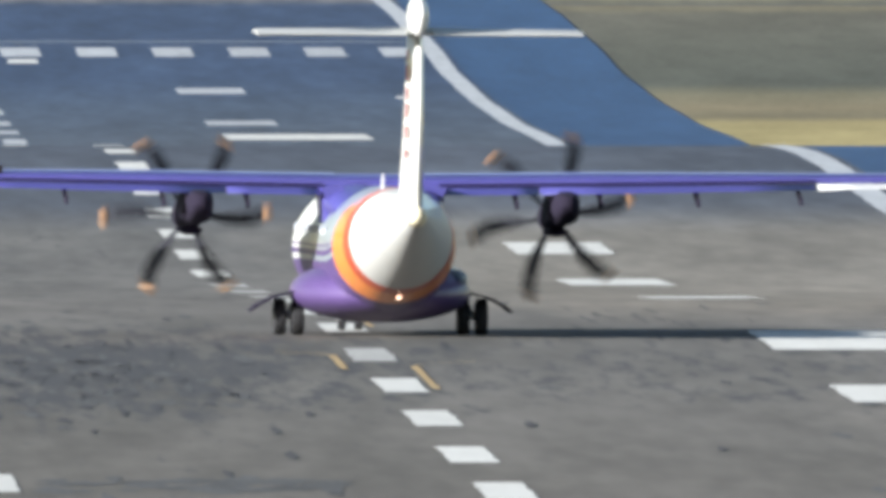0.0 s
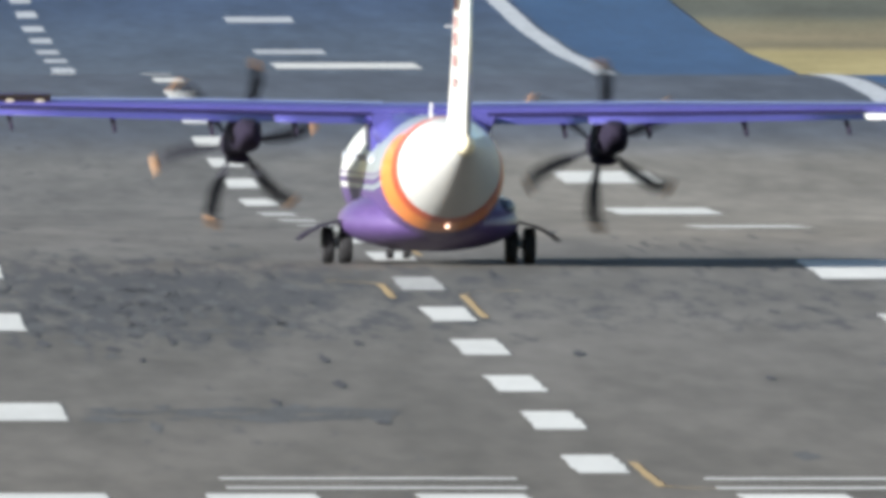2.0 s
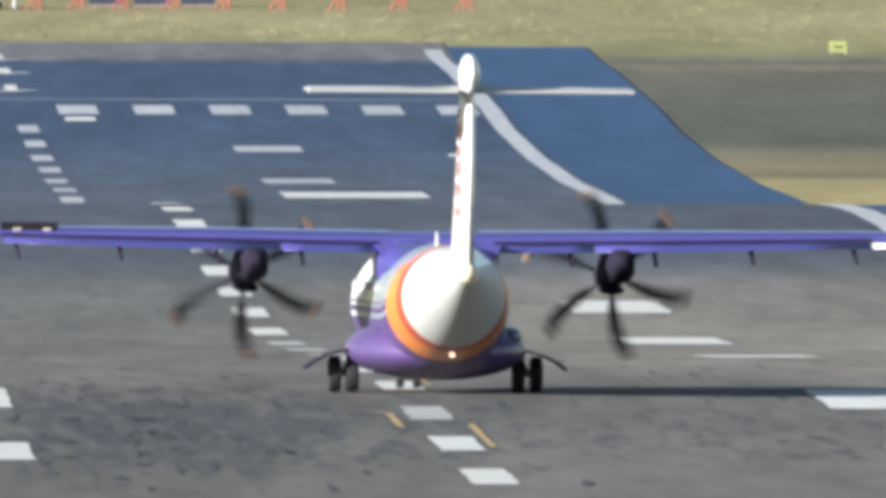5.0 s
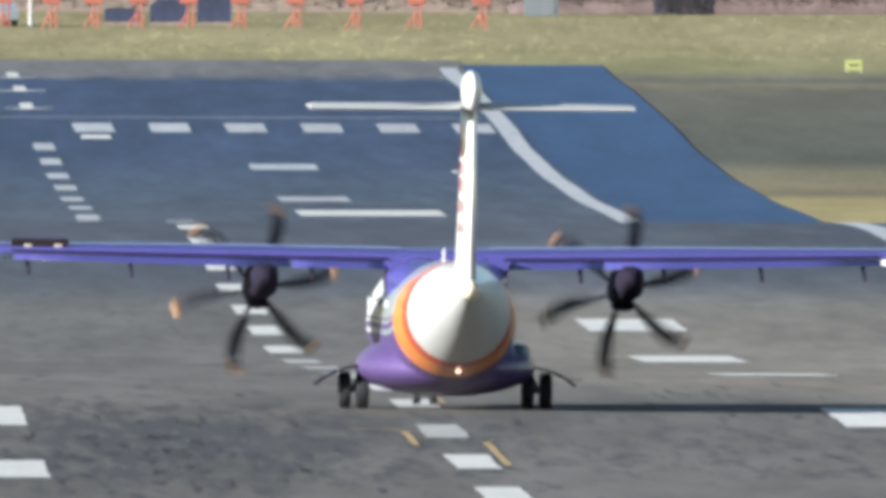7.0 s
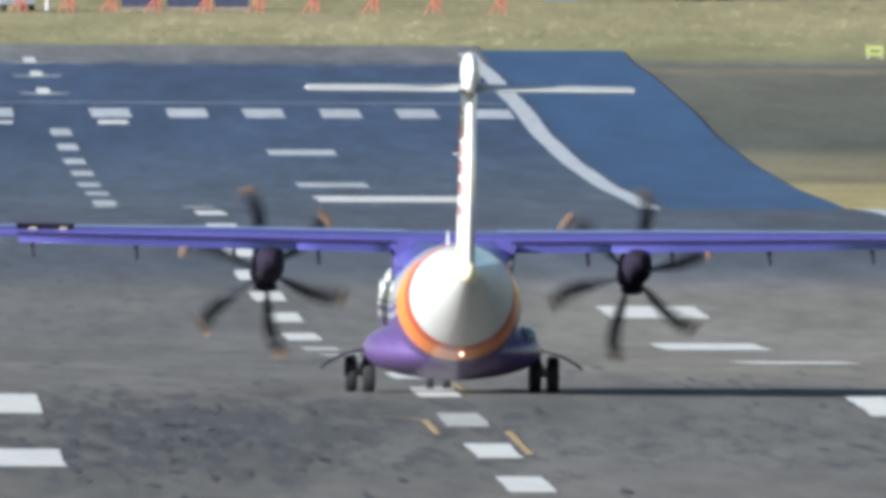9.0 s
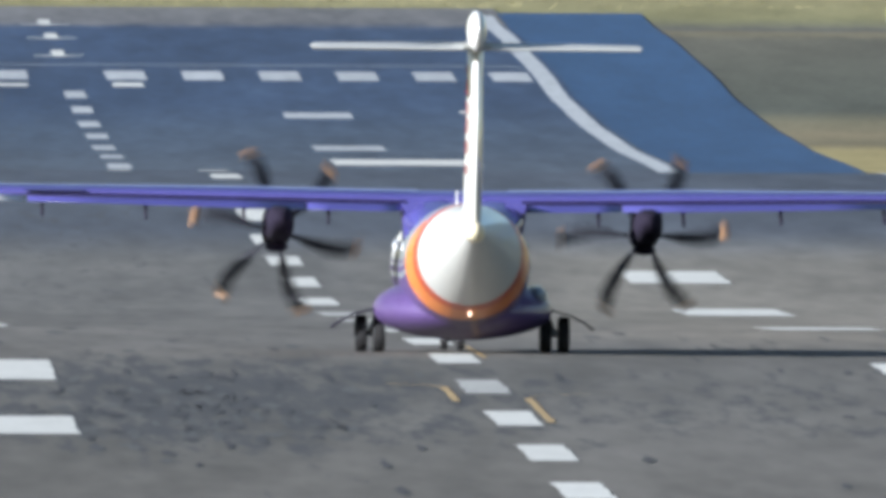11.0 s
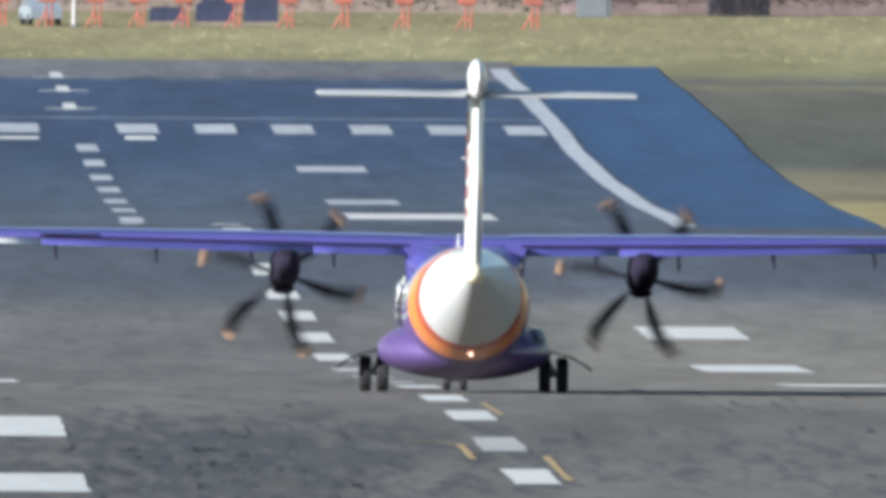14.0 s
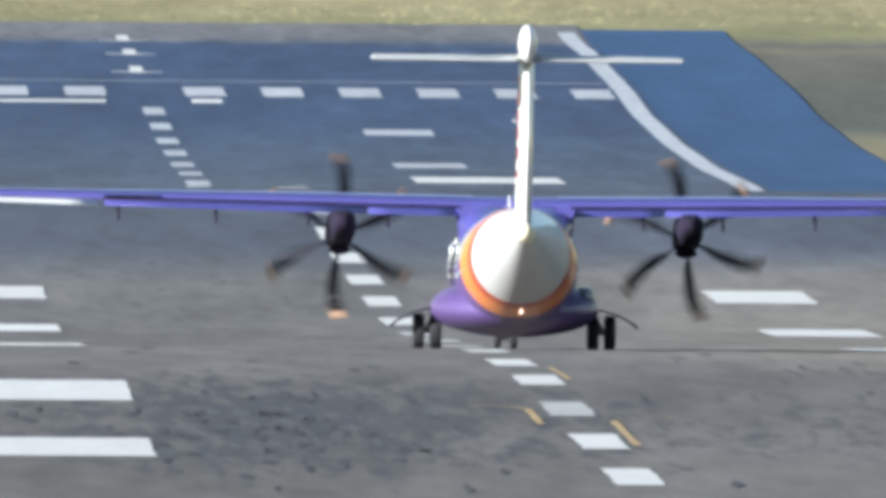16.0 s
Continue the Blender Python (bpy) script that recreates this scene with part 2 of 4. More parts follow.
# ---- mesh helpers ----
def finish(bm, name, mat, smooth=False):
    bmesh.ops.recalc_face_normals(bm, faces=bm.faces)
    me = bpy.data.meshes.new(name)
    bm.to_mesh(me)
    bm.free()
    me.materials.append(mat)
    if smooth:
        for p in me.polygons:
            p.use_smooth = True
    return me


def part(name, bm, mat, parent, label="", at=None, smooth=False):
    ob = new(name, finish(bm, name, mat, smooth))
    ob.parent = parent
    if at is not None:
        ob.matrix_basis = at
    if label:
        tagged(ob, label)
    return ob


def box_bm(x0, x1, y0, y1, z0, z1, bevel=0.0):
    bm = bmesh.new()
    bmesh.ops.create_cube(bm, size=1, matrix=Matrix.Translation(((x0 + x1) / 2, (y0 + y1) / 2, (z0 + z1) / 2)) @ Matrix.Diagonal((x1 - x0, y1 - y0, z1 - z0, 1)))
    if bevel:
        bmesh.ops.bevel(bm, geom=bm.edges[:], offset=bevel, segments=2, affect='EDGES')
    return bm


def tube_bm(a, b, r0, r1=None, seg=10):
    a, b = Vector(a), Vector(b)
    r1 = r0 if r1 is None else r1
    bm = bmesh.new()
    m = Matrix.Translation((a + b) / 2) @ (b - a).to_track_quat('Z', 'Y').to_matrix().to_4x4()
    bmesh.ops.create_cone(bm, cap_ends=True, segments=seg, radius1=r0, radius2=r1, depth=(b - a).length, matrix=m)
    return bm


def merge(*bms):
    out = bmesh.new()
    for b in bms:
        me = bpy.data.meshes.new("tmp")
        b.to_mesh(me)
        b.free()
        out.from_mesh(me)
        bpy.data.meshes.remove(me)
    return out


def loft_bm(rings, cap=True, closed=True):
    """A skin through rings of equally many points."""
    bm = bmesh.new()
    vs = [[bm.verts.new(p) for p in r] for r in rings]
    n = len(rings[0])
    for a, b in zip(vs, vs[1:]):
        for i in range(n if closed else n - 1):
            j = (i + 1) % n
            bm.faces.new((a[i], a[j], b[j], b[i]))
    if cap:
        bm.faces.new(vs[0])
        bm.faces.new(vs[-1])
    return bm


def oval(y, xc, zc, rx, rz, n=40, power=1.0, a0=0.0, a1=2 * math.pi):
    full = a1 - a0 > 6.28
    out = []
    for i in range(n):
        a = a0 + (a1 - a0) * i / (n if full else n - 1)
        c, s = math.cos(a), math.sin(a)
        out.append((xc + rx * math.copysign(abs(c) ** power, c), y, zc + rz * math.copysign(abs(s) ** power, s)))
    return out


def aerofoil(chord, thick, n=10):
    """Closed section: (forward, up) with the nose at 0.3 chord ahead of the origin's line."""
    pts = []
    for i in range(2 * n):
        u = i / (2 * n) * 2 * math.pi
        x = 0.5 * (1 + math.cos(u))          # 1 trailing, 0 leading
        yt = 5 * thick * (0.2969 * math.sqrt(x) - 0.126 * x - 0.3516 * x * x + 0.2843 * x ** 3 - 0.1015 * x ** 4)
        camber = 0.03 * 4 * x * (1 - x)
        pts.append((-x * chord, chord * (camber + (yt if u < math.pi else -yt))))
    return pts


# ---- ground ----
PROFILE = [(-1800, -0.5), (-700, -0.2), (-363, -0.04), (-295, -0.02), (-240, 0.16), (-180, 0.26), (-120, 0.43), (-60, 0.58), (0, 0.73), (51, 0.86),
           (109, 0.79), (159, 0.665), (260, 0.12), (415, -0.45), (516, -0.2), (625, 0.25), (699, 0.75), (762, 1.0), (828, 0.92), (960, 0),
           (1150, -1.6), (1300, -2.1), (1442, -1.9), (1541, -1.8), (1595, -1.6), (1660, -1.36), (1716, -1.0), (1782, -0.56), (1831, 0),
           (1924, 0.75), (1992, 1.3), (2073, 1.76), (2126, 2.3), (2276, 3.5), (2345, 4.2), (2500, 4.6), (3300, 6.0)]
_PY = np.array([p[0] for p in PROFILE], float)
_PZ = np.array([p[1] for p in PROFILE], float)
_PM = np.gradient(_PZ, _PY)


def height(y):
    """The runway's long profile."""
    i = int(np.clip(np.searchsorted(_PY, y) - 1, 0, len(_PY) - 2))
    h = _PY[i + 1] - _PY[i]
    u = (y - _PY[i]) / h
    return float((1 + 2 * u) * (1 - u) ** 2 * _PZ[i] + u * (1 - u) ** 2 * h * _PM[i] + u * u * (3 - 2 * u) * _PZ[i + 1] + u * u * (u - 1) * h * _PM[i + 1])


def sheet_bm(xs, y0, y1, step, lift, thick=0.0):
    bm = bmesh.new()
    n = max(1, int(math.ceil((y1 - y0) / step)))
    rows = []
    for k in range(n + 1):
        y = y0 + (y1 - y0) * k / n
        rows.append([bm.verts.new((x, y, height(y) + lift)) for x in xs])
    for a, b in zip(rows, rows[1:]):
        for i in range(len(xs) - 1):
            bm.faces.new((a[i], a[i + 1], b[i + 1], b[i]))
    if thick:
        g = bmesh.ops.extrude_face_region(bm, geom=bm.faces[:])
        bmesh.ops.translate(bm, vec=(0, 0, -thick), verts=[v for v in g["geom"] if isinstance(v, bmesh.types.BMVert)])
    return bm


ground = tagged(new("ground", finish(sheet_bm([-1400, -500, -150, -60, -29.8, 29.8, 60, 150, 500, 1400], -1790, 3250, 12, 0.0), "ground", M_GRASS, True)),
                "rough yellow-green grass beside and beyond the runway", "grass", kind="structure")
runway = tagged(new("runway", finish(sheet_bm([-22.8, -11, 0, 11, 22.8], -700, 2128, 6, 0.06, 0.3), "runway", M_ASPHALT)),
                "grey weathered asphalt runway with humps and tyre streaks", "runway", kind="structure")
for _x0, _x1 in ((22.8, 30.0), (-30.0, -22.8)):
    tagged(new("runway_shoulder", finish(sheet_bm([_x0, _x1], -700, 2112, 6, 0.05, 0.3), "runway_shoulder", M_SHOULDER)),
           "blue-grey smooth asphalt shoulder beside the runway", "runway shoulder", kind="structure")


def marking(x0, x1, y0, y1, mat=None, label="white painted stripe on the asphalt runway", name="runway_marking", lift=0.075, skew=0.0):
    bm = bmesh.new()
    n = max(2, int((y1 - y0) / 2.5))
    rag = random.Random(int(x0 * 37 + y0 * 11))
    j = min(0.035, 0.12 * (x1 - x0))
    for k in range(n + 1):
        y = y0 + (y1 - y0) * k / n
        z = height(y) + lift
        d = skew * k / n
        bm.verts.new((x0 + d + rag.uniform(-j, j), y, z)), bm.verts.new((x1 + d + rag.uniform(-j, j), y, z))
    bm.verts.ensure_lookup_table()
    for k in range(n):
        v = bm.verts
        bm.faces.new((v[2 * k], v[2 * k + 1], v[2 * k + 3], v[2 * k + 2]))
    return tagged(new(name, finish(bm, name, mat or M_PAINT)), label, "marking", kind="structure")


# centre line
FAR_DASHES = (1774, 1712, 1652, 1590, 1531, 1469, 1410)
_y = -300.0
while _y < 1390:
    # dash at 0 is faded; those from 230 to 420 are coloured dim for exhaust haze
    _worn_hazed = _y == 0.0 or 230 < _y < 420
    marking(-0.47, 0.47, _y - 14.5, _y + 12.0, M_PAINT_FADED_HAZY if _worn_hazed else M_PAINT, "white centre line dash on the runway", "centre_line_dash")
    _y += 60
for _y in FAR_DASHES:
    marking(-0.34, 0.60, _y - 13, _y + 13, M_PAINT_WORN_HAZED, "worn white centre line dash, tinted for haze, near the far runway end", "centre_line_dash")
# threshold keys at both ends
for _k in range(6):
    for _s in (-1, 1):
        _xa, _xb = sorted((_s * (1.80 + 3.56 * _k), _s * min(21.4, 3.66 + 3.56 * _k)))
        marking(_xa, _xb, -379, -348, M_PAINT, "white threshold bar across the runway start", "threshold_bar")
        marking(_xa, _xb, 1820, 1850, M_PAINT_WORN_HAZED, "pale threshold bar near the far runway end", "threshold_bar")
marking(-21.0, 21.0, -383.5, -381.5, M_PAINT, "thin white threshold line across the runway", "threshold_line")
marking(-21.4, 21.4, 1872, 1874, M_PAINT_WORN_HAZED, "thin white threshold line across the runway", "threshold_line")
# runway number, seen only as flat bars
for _xa, _xb, _ya, _yb in ((-6.8, -1.65, -340, -337), (-6.8, -1.65, -325, -322), (1.6, 6.6, -340, -337), (1.6, 6.6, -325, -322),
                           (-7.2, -1.9, 1801, 1809), (2.0, 3.4, 1801, 1812)):
    marking(_xa, _xb, _ya, _yb, M_PAINT, "white painted bar of the runway number", "number_bar")
# touchdown and aiming marks, both sides
for _w, _ya, _yb in ((6, -243, -215), (6, -93, -61), (6, 9, 49), (3, 208, 246), (3, 360, 398), (3, 480, 514), (6, 1420, 1456), (3, 1520, 1548), (3, 1682, 1704)):
    for _s in (-1, 1):
        _x0 = 9.15 if _w == 3 and _ya < 600 else 8.95
        _xa, _xb = sorted((_s * _x0, _s * (8.95 + _w)))
        marking(_xa, _xb, _ya, _yb, M_PAINT_WORN_HAZED if _ya > 1500 else M_PAINT, "white touchdown mark on the runway", "touchdown_mark")
# edge lines
for _s in (-1, 1):
    _xa, _xb = sorted((_s * 21.6, _s * 22.5))
    marking(_xa, _xb, 560, 2100, M_PAINT_WORN_HAZED, "white runway edge line", "edge_line")
# yellow taxi lines joining the centre line
marking(0.62, 0.78, -68, -24, M_PAINT_YELLOW, "yellow taxi line beside the centre dashes", "taxi_line")
marking(-0.92, -0.76, -30, -2, M_PAINT_YELLOW, "yellow taxi line beside the centre dashes", "taxi_line")
marking(0.62, 0.78, -336, -298, M_PAINT_YELLOW, "yellow taxi line beside the centre dashes", "taxi_line")
marking(0.62, 0.74, 60, 100, M_PAINT_YELLOW, "yellow taxi line beside the centre dashes", "taxi_line")


def taxi_curve(points):
    """Yellow line bending off the centre line."""
    bm = bmesh.new()
    prev = None
    for (xa, ya), (xb, yb) in zip(points, points[1:]):
        for k in range(5):
            u = k / 4
            x, y = xa + (xb - xa) * u, ya + (yb - ya) * u
            cur = (bm.verts.new((x - 0.03, y - 0.3, height(y - 0.3) + 0.074)), bm.verts.new((x + 0.03, y + 0.3, height(y + 0.3) + 0.074)))
            if prev:
                bm.faces.new((prev[0], prev[1], cur[1], cur[0]))
            prev = cur
    tagged(new("taxi_line", finish(bm, "taxi_line", M_PAINT_YELLOW)), "thin yellow taxi line curving off the runway", "marking", kind="structure")


taxi_curve([(0.72, -24), (0.95, -19), (1.5, -16), (2.1, -15)])
taxi_curve([(-0.86, -3), (-1.05, 1), (-1.6, 3.5), (-2.0, 4.0)])
taxi_curve([(0.72, -334), (0.9, -337), (1.4, -339), (2.2, -339.6)])


def arrow(y0, sign):
    """Displaced-threshold arrow: head towards the threshold."""
    bm = bmesh.new()
    pts = [(0, 0), (1.2, 3), (1.2, 5), (0.3, 5), (0.3, 26), (-0.3, 26), (-0.3, 5), (-1.2, 5), (-1.2, 3)]
    bm.faces.new([bm.verts.new((x, y0 + sign * y, height(y0 + sign * y) + 0.085)) for x, y in pts])
    bmesh.ops.triangulate(bm, faces=bm.faces[:])
    tagged(new("runway_arrow", finish(bm, "runway_arrow", M_PAINT)), "white painted arrow before the threshold", "marking", kind="structure")


for _y in (1906, 1978, 2052):
    arrow(_y, 1)
arrow(-396, -1)

# dark tyre streaks where aircraft touch down
def streaks(name, seed, count, len0, len1, w0, w1, lift, mat, label, zone=None):
    """Skid streaks gathered on one side of the centre line and thinly elsewhere, or all in a zone (x0, x1, y0, y1)."""
    rs = random.Random(seed)
    bm = bmesh.new()
    for _ in range(count):
        main = rs.random() < 0.7
        x = rs.gauss(-6.2, 2.2) if main else rs.uniform(-11, 12)
        y0 = rs.gauss(-48, 40) if main else rs.uniform(-330, 260)
        if zone:
            x, y0 = rs.uniform(*zone[:2]), rs.uniform(*zone[2:])
        ln, wd, drift = rs.uniform(len0, len1), rs.uniform(w0, w1), rs.uniform(-0.08, 0.12)
        prev = None
        for k in range(7):
            u = k / 6
            y = y0 + ln * u
            h = wd * math.sin(math.pi * (0.06 + 0.88 * u)) * rs.uniform(0.5, 1.2)
            xx = x + drift * u + rs.uniform(-0.3, 0.3) * wd
            cur = (bm.verts.new((xx - h, y, height(y) + lift)), bm.verts.new((xx + h, y, height(y) + lift)))
            if prev:
                bm.faces.new((prev[0], prev[1], cur[1], cur[0]))
            prev = cur
    tagged(new(name, finish(bm, name, mat)), label, "skid marks", kind="stuff")


streaks("faint_skid_marks", 4, 70, 5, 18, 0.08, 0.30, 0.066, M_RUBBER_FAINT, "faint broad rubber smears on the asphalt")
streaks("skid_marks", 7, 110, 6, 15, 0.06, 0.20, 0.070, M_RUBBER_MARK, "dark rubber skid streaks on the asphalt")
streaks("faint_skid_marks", 23, 40, 4, 12, 0.2, 0.6, 0.067, M_RUBBER_FAINT, "dull dark smears across the asphalt", (-8.5, -3.0, -246, -226))
streaks("tyre_scrubs", 19, 16, 16, 34, 0.03, 0.08, 0.068, M_RUBBER_MARK, "long thin tyre scrubs beside the centre line", (3.2, 9.6, 55, 130))


# ---- the aircraft ----
aircraft = tagged(new("turboprop_airliner"), "purple and white twin-propeller airliner with orange tail band on the runway", "aircraft")

# body stations: (along, centre height, half width, half height)
BODY = [(13.1, 1.600, 0.05, 0.05), (12.8, 1.630, 0.45, 0.40), (12.1, 1.690, 0.85, 0.78), (11.0, 1.800, 1.18, 1.12), (9.6, 1.870, 1.38, 1.36), (8.2, 1.900, 1.4325, 1.43), (2.2, 1.900, 1.4325, 1.43),
        (-2.6, 1.900, 1.4325, 1.43), (-3.6, 1.930, 1.42, 1.39), (-4.7, 2.015, 1.37, 1.275)]
AFT = [(-4.7, 2.015, 1.37, 1.275), (-5.6, 2.10, 1.305, 1.235), (-6.3, 2.15, 1.240, 1.185), (-7.1, 2.200, 1.145, 1.12), (-8.6, 2.310, 0.95, 0.935), (-10.0, 2.450, 0.74, 0.73), (-11.4, 2.590, 0.48, 0.47), (-12.7, 2.720, 0.23, 0.225)]
_up = [oval(y, 0, z, rx, rz, 33, 1.0, radians(-10), radians(190)) for y, z, rx, rz in BODY]
_lo = [oval(y, 0, z, rx, rz, 23, 1.0, radians(190), radians(350)) for y, z, rx, rz in BODY]
part("fuselage_upper_skin", loft_bm(_up[:7], False, False), M_CONE, aircraft, "white forward upper fuselage skin", smooth=True)
# rear skin greyer than the forward one: nacelle shade put into the colour
part("fuselage_upper_skin", loft_bm(_up[6:], False, False), M_SKIN, aircraft, "rear upper fuselage skin, nacelle shade put into its pale grey", smooth=True)
part("fuselage_lower_skin", loft_bm(_lo, False, False), M_PURPLE_BELLY, aircraft, "purple lower fuselage skin", smooth=True)
for _a0, _a1 in ((-5, 0), (3, 5), (180, 185), (175, 177)):
    part("fuselage_stripe", loft_bm([oval(y, 0, z, rx + 0.006, rz + 0.006, 5, 1.0, radians(_a0), radians(_a1)) for y, z, rx, rz in BODY[4:]], False, False), M_PURPLE_BELLY, aircraft, "dark purple cheat line", smooth=True)
part("tail_band", loft_bm([oval(y, 0, z, rx, rz, 41, 1.0, radians(138), radians(405)) for y, z, rx, rz in AFT[:3]], False, False), M_ORANGE, aircraft, "bright orange band round the rear fuselage", smooth=True)
part("tail_band_top", loft_bm([oval(y, 0, z, rx, rz, 17, 1.0, radians(45), radians(138)) for y, z, rx, rz in AFT[:3]], False, False), M_MAUVE, aircraft, "pale mauve top of the band", smooth=True)
part("tail_band_edge", loft_bm([oval(y, 0, z, rx, rz, 48) for y, z, rx, rz in AFT[2:4]], False), M_RED, aircraft, "dark red edge of the orange band", smooth=True)
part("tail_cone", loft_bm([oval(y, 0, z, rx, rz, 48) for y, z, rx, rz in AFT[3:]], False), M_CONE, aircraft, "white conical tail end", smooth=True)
part("tail_cone_cap", loft_bm([oval(y, 0, z, r, r, 24) for y, z, r in ((-12.7, 2.72, 0.232), (-12.95, 2.75, 0.215), (-13.15, 2.765, 0.15), (-13.22, 2.77, 0.05))]), M_CREAM, aircraft, "cream rounded cap on the tail cone", smooth=True)
# added overlay: skylight on the cone's upper right, painted pale blue
part("tail_cone_skylight", loft_bm([oval(y, 0, z, rx + 0.006, rz + 0.006, 9, 1.0, radians(40), radians(80)) for y, z, rx, rz in AFT[3:]], False, False), M_SKYLIT, aircraft, "pale blue painted skylight on the tail cone's upper side", smooth=True)
for _s in (-1, 1):
    part("tail_cone_vent", loft_bm([oval(-8.2, _s * 0.72, 2.78, 0.06, 0.07, 10), oval(-9.0, _s * 0.64, 2.76, 0.03, 0.03, 10)]), M_SKIN, aircraft)
# windows and doors along the cabin
_win = finish(loft_bm([oval(0, 0, 0, 0.13, 0.18, 12), oval(0.02, 0, 0, 0.12, 0.17, 12)]), "cabin_window", M_WINDOW)
for _s in (-1, 1):
    for _k in range(19):
        _o = new("cabin_window", _win)
        _o.parent = aircraft
        _o.matrix_basis = pose(_s * 1.371, 8.6 - 0.60 * _k, 2.27, 0, 0, -90 * _s)
for _nm, _a0, _a1, _lb in (("passenger_door", 148, 174, "closed pale rear cabin door"), ("service_door", 6, 30, "closed white service door")):
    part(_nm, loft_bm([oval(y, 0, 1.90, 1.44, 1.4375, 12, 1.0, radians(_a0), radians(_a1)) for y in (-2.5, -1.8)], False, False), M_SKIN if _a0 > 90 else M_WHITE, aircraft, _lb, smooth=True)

# belly fairing with the wheel sponsons
def sponson_ring(y, rx, rz):
    """Rounded below, sloping to the sides above."""
    out = []
    for i in range(44):
        a = i / 44 * 2 * math.pi
        c, s = math.cos(a), math.sin(a)
        if s >= 0:
            out.append((rx * math.copysign(abs(c) ** 0.72, c), y, 0.92 + 1.12 * rz * s ** 0.95))
        else:
            out.append((rx * c, y, 0.92 + rz * s))
    return out


part("belly_fairing", loft_bm([sponson_ring(y, rx, rz) for y, rx, rz in ((-4.4, 0.25, 0.14), (-3.9, 0.85, 0.32), (-3.0, 1.5, 0.48), (-1.8, 1.86, 0.60), (-0.6, 1.98, 0.64), (0.9, 1.98, 0.64), (2.2, 1.78, 0.58), (3.4, 1.3, 0.44), (4.4, 0.4, 0.2))]), M_PURPLE_BELLY, aircraft, "bulging purple wheel fairing under the belly", smooth=True)
part("fairing_cover", loft_bm([oval(y, 1.62, 1.27, rx, rz, 20) for y, rx, rz in ((-2.2, 0.05, 0.05), (-1.6, 0.22, 0.20), (0.5, 0.27, 0.25), (2.0, 0.1, 0.06))]), M_SKIN, aircraft, "pale cover on the wheel fairing", smooth=True)

# wing
INC = radians(2.5)


def wing_section(x, y_le, chord, z, thick, cut):
    out = []
    for f, u in aerofoil(chord, thick, 12):
        f = max(f, -cut * chord)
        out.append((x, y_le + f * math.cos(INC), z + u + f * math.sin(INC)))
    return out


def wing_at(x):
    """Leading edge, chord and height of the chord line at a spanwise place."""
    a = abs(x)
    u = max(0.0, (a - 4.9) / 8.62)
    return 1.78 - 0.45 * u, 2.60 - 1.05 * u, 3.385 + 0.014 * max(0.0, a - 1.5), 0.138 - 0.035 * u


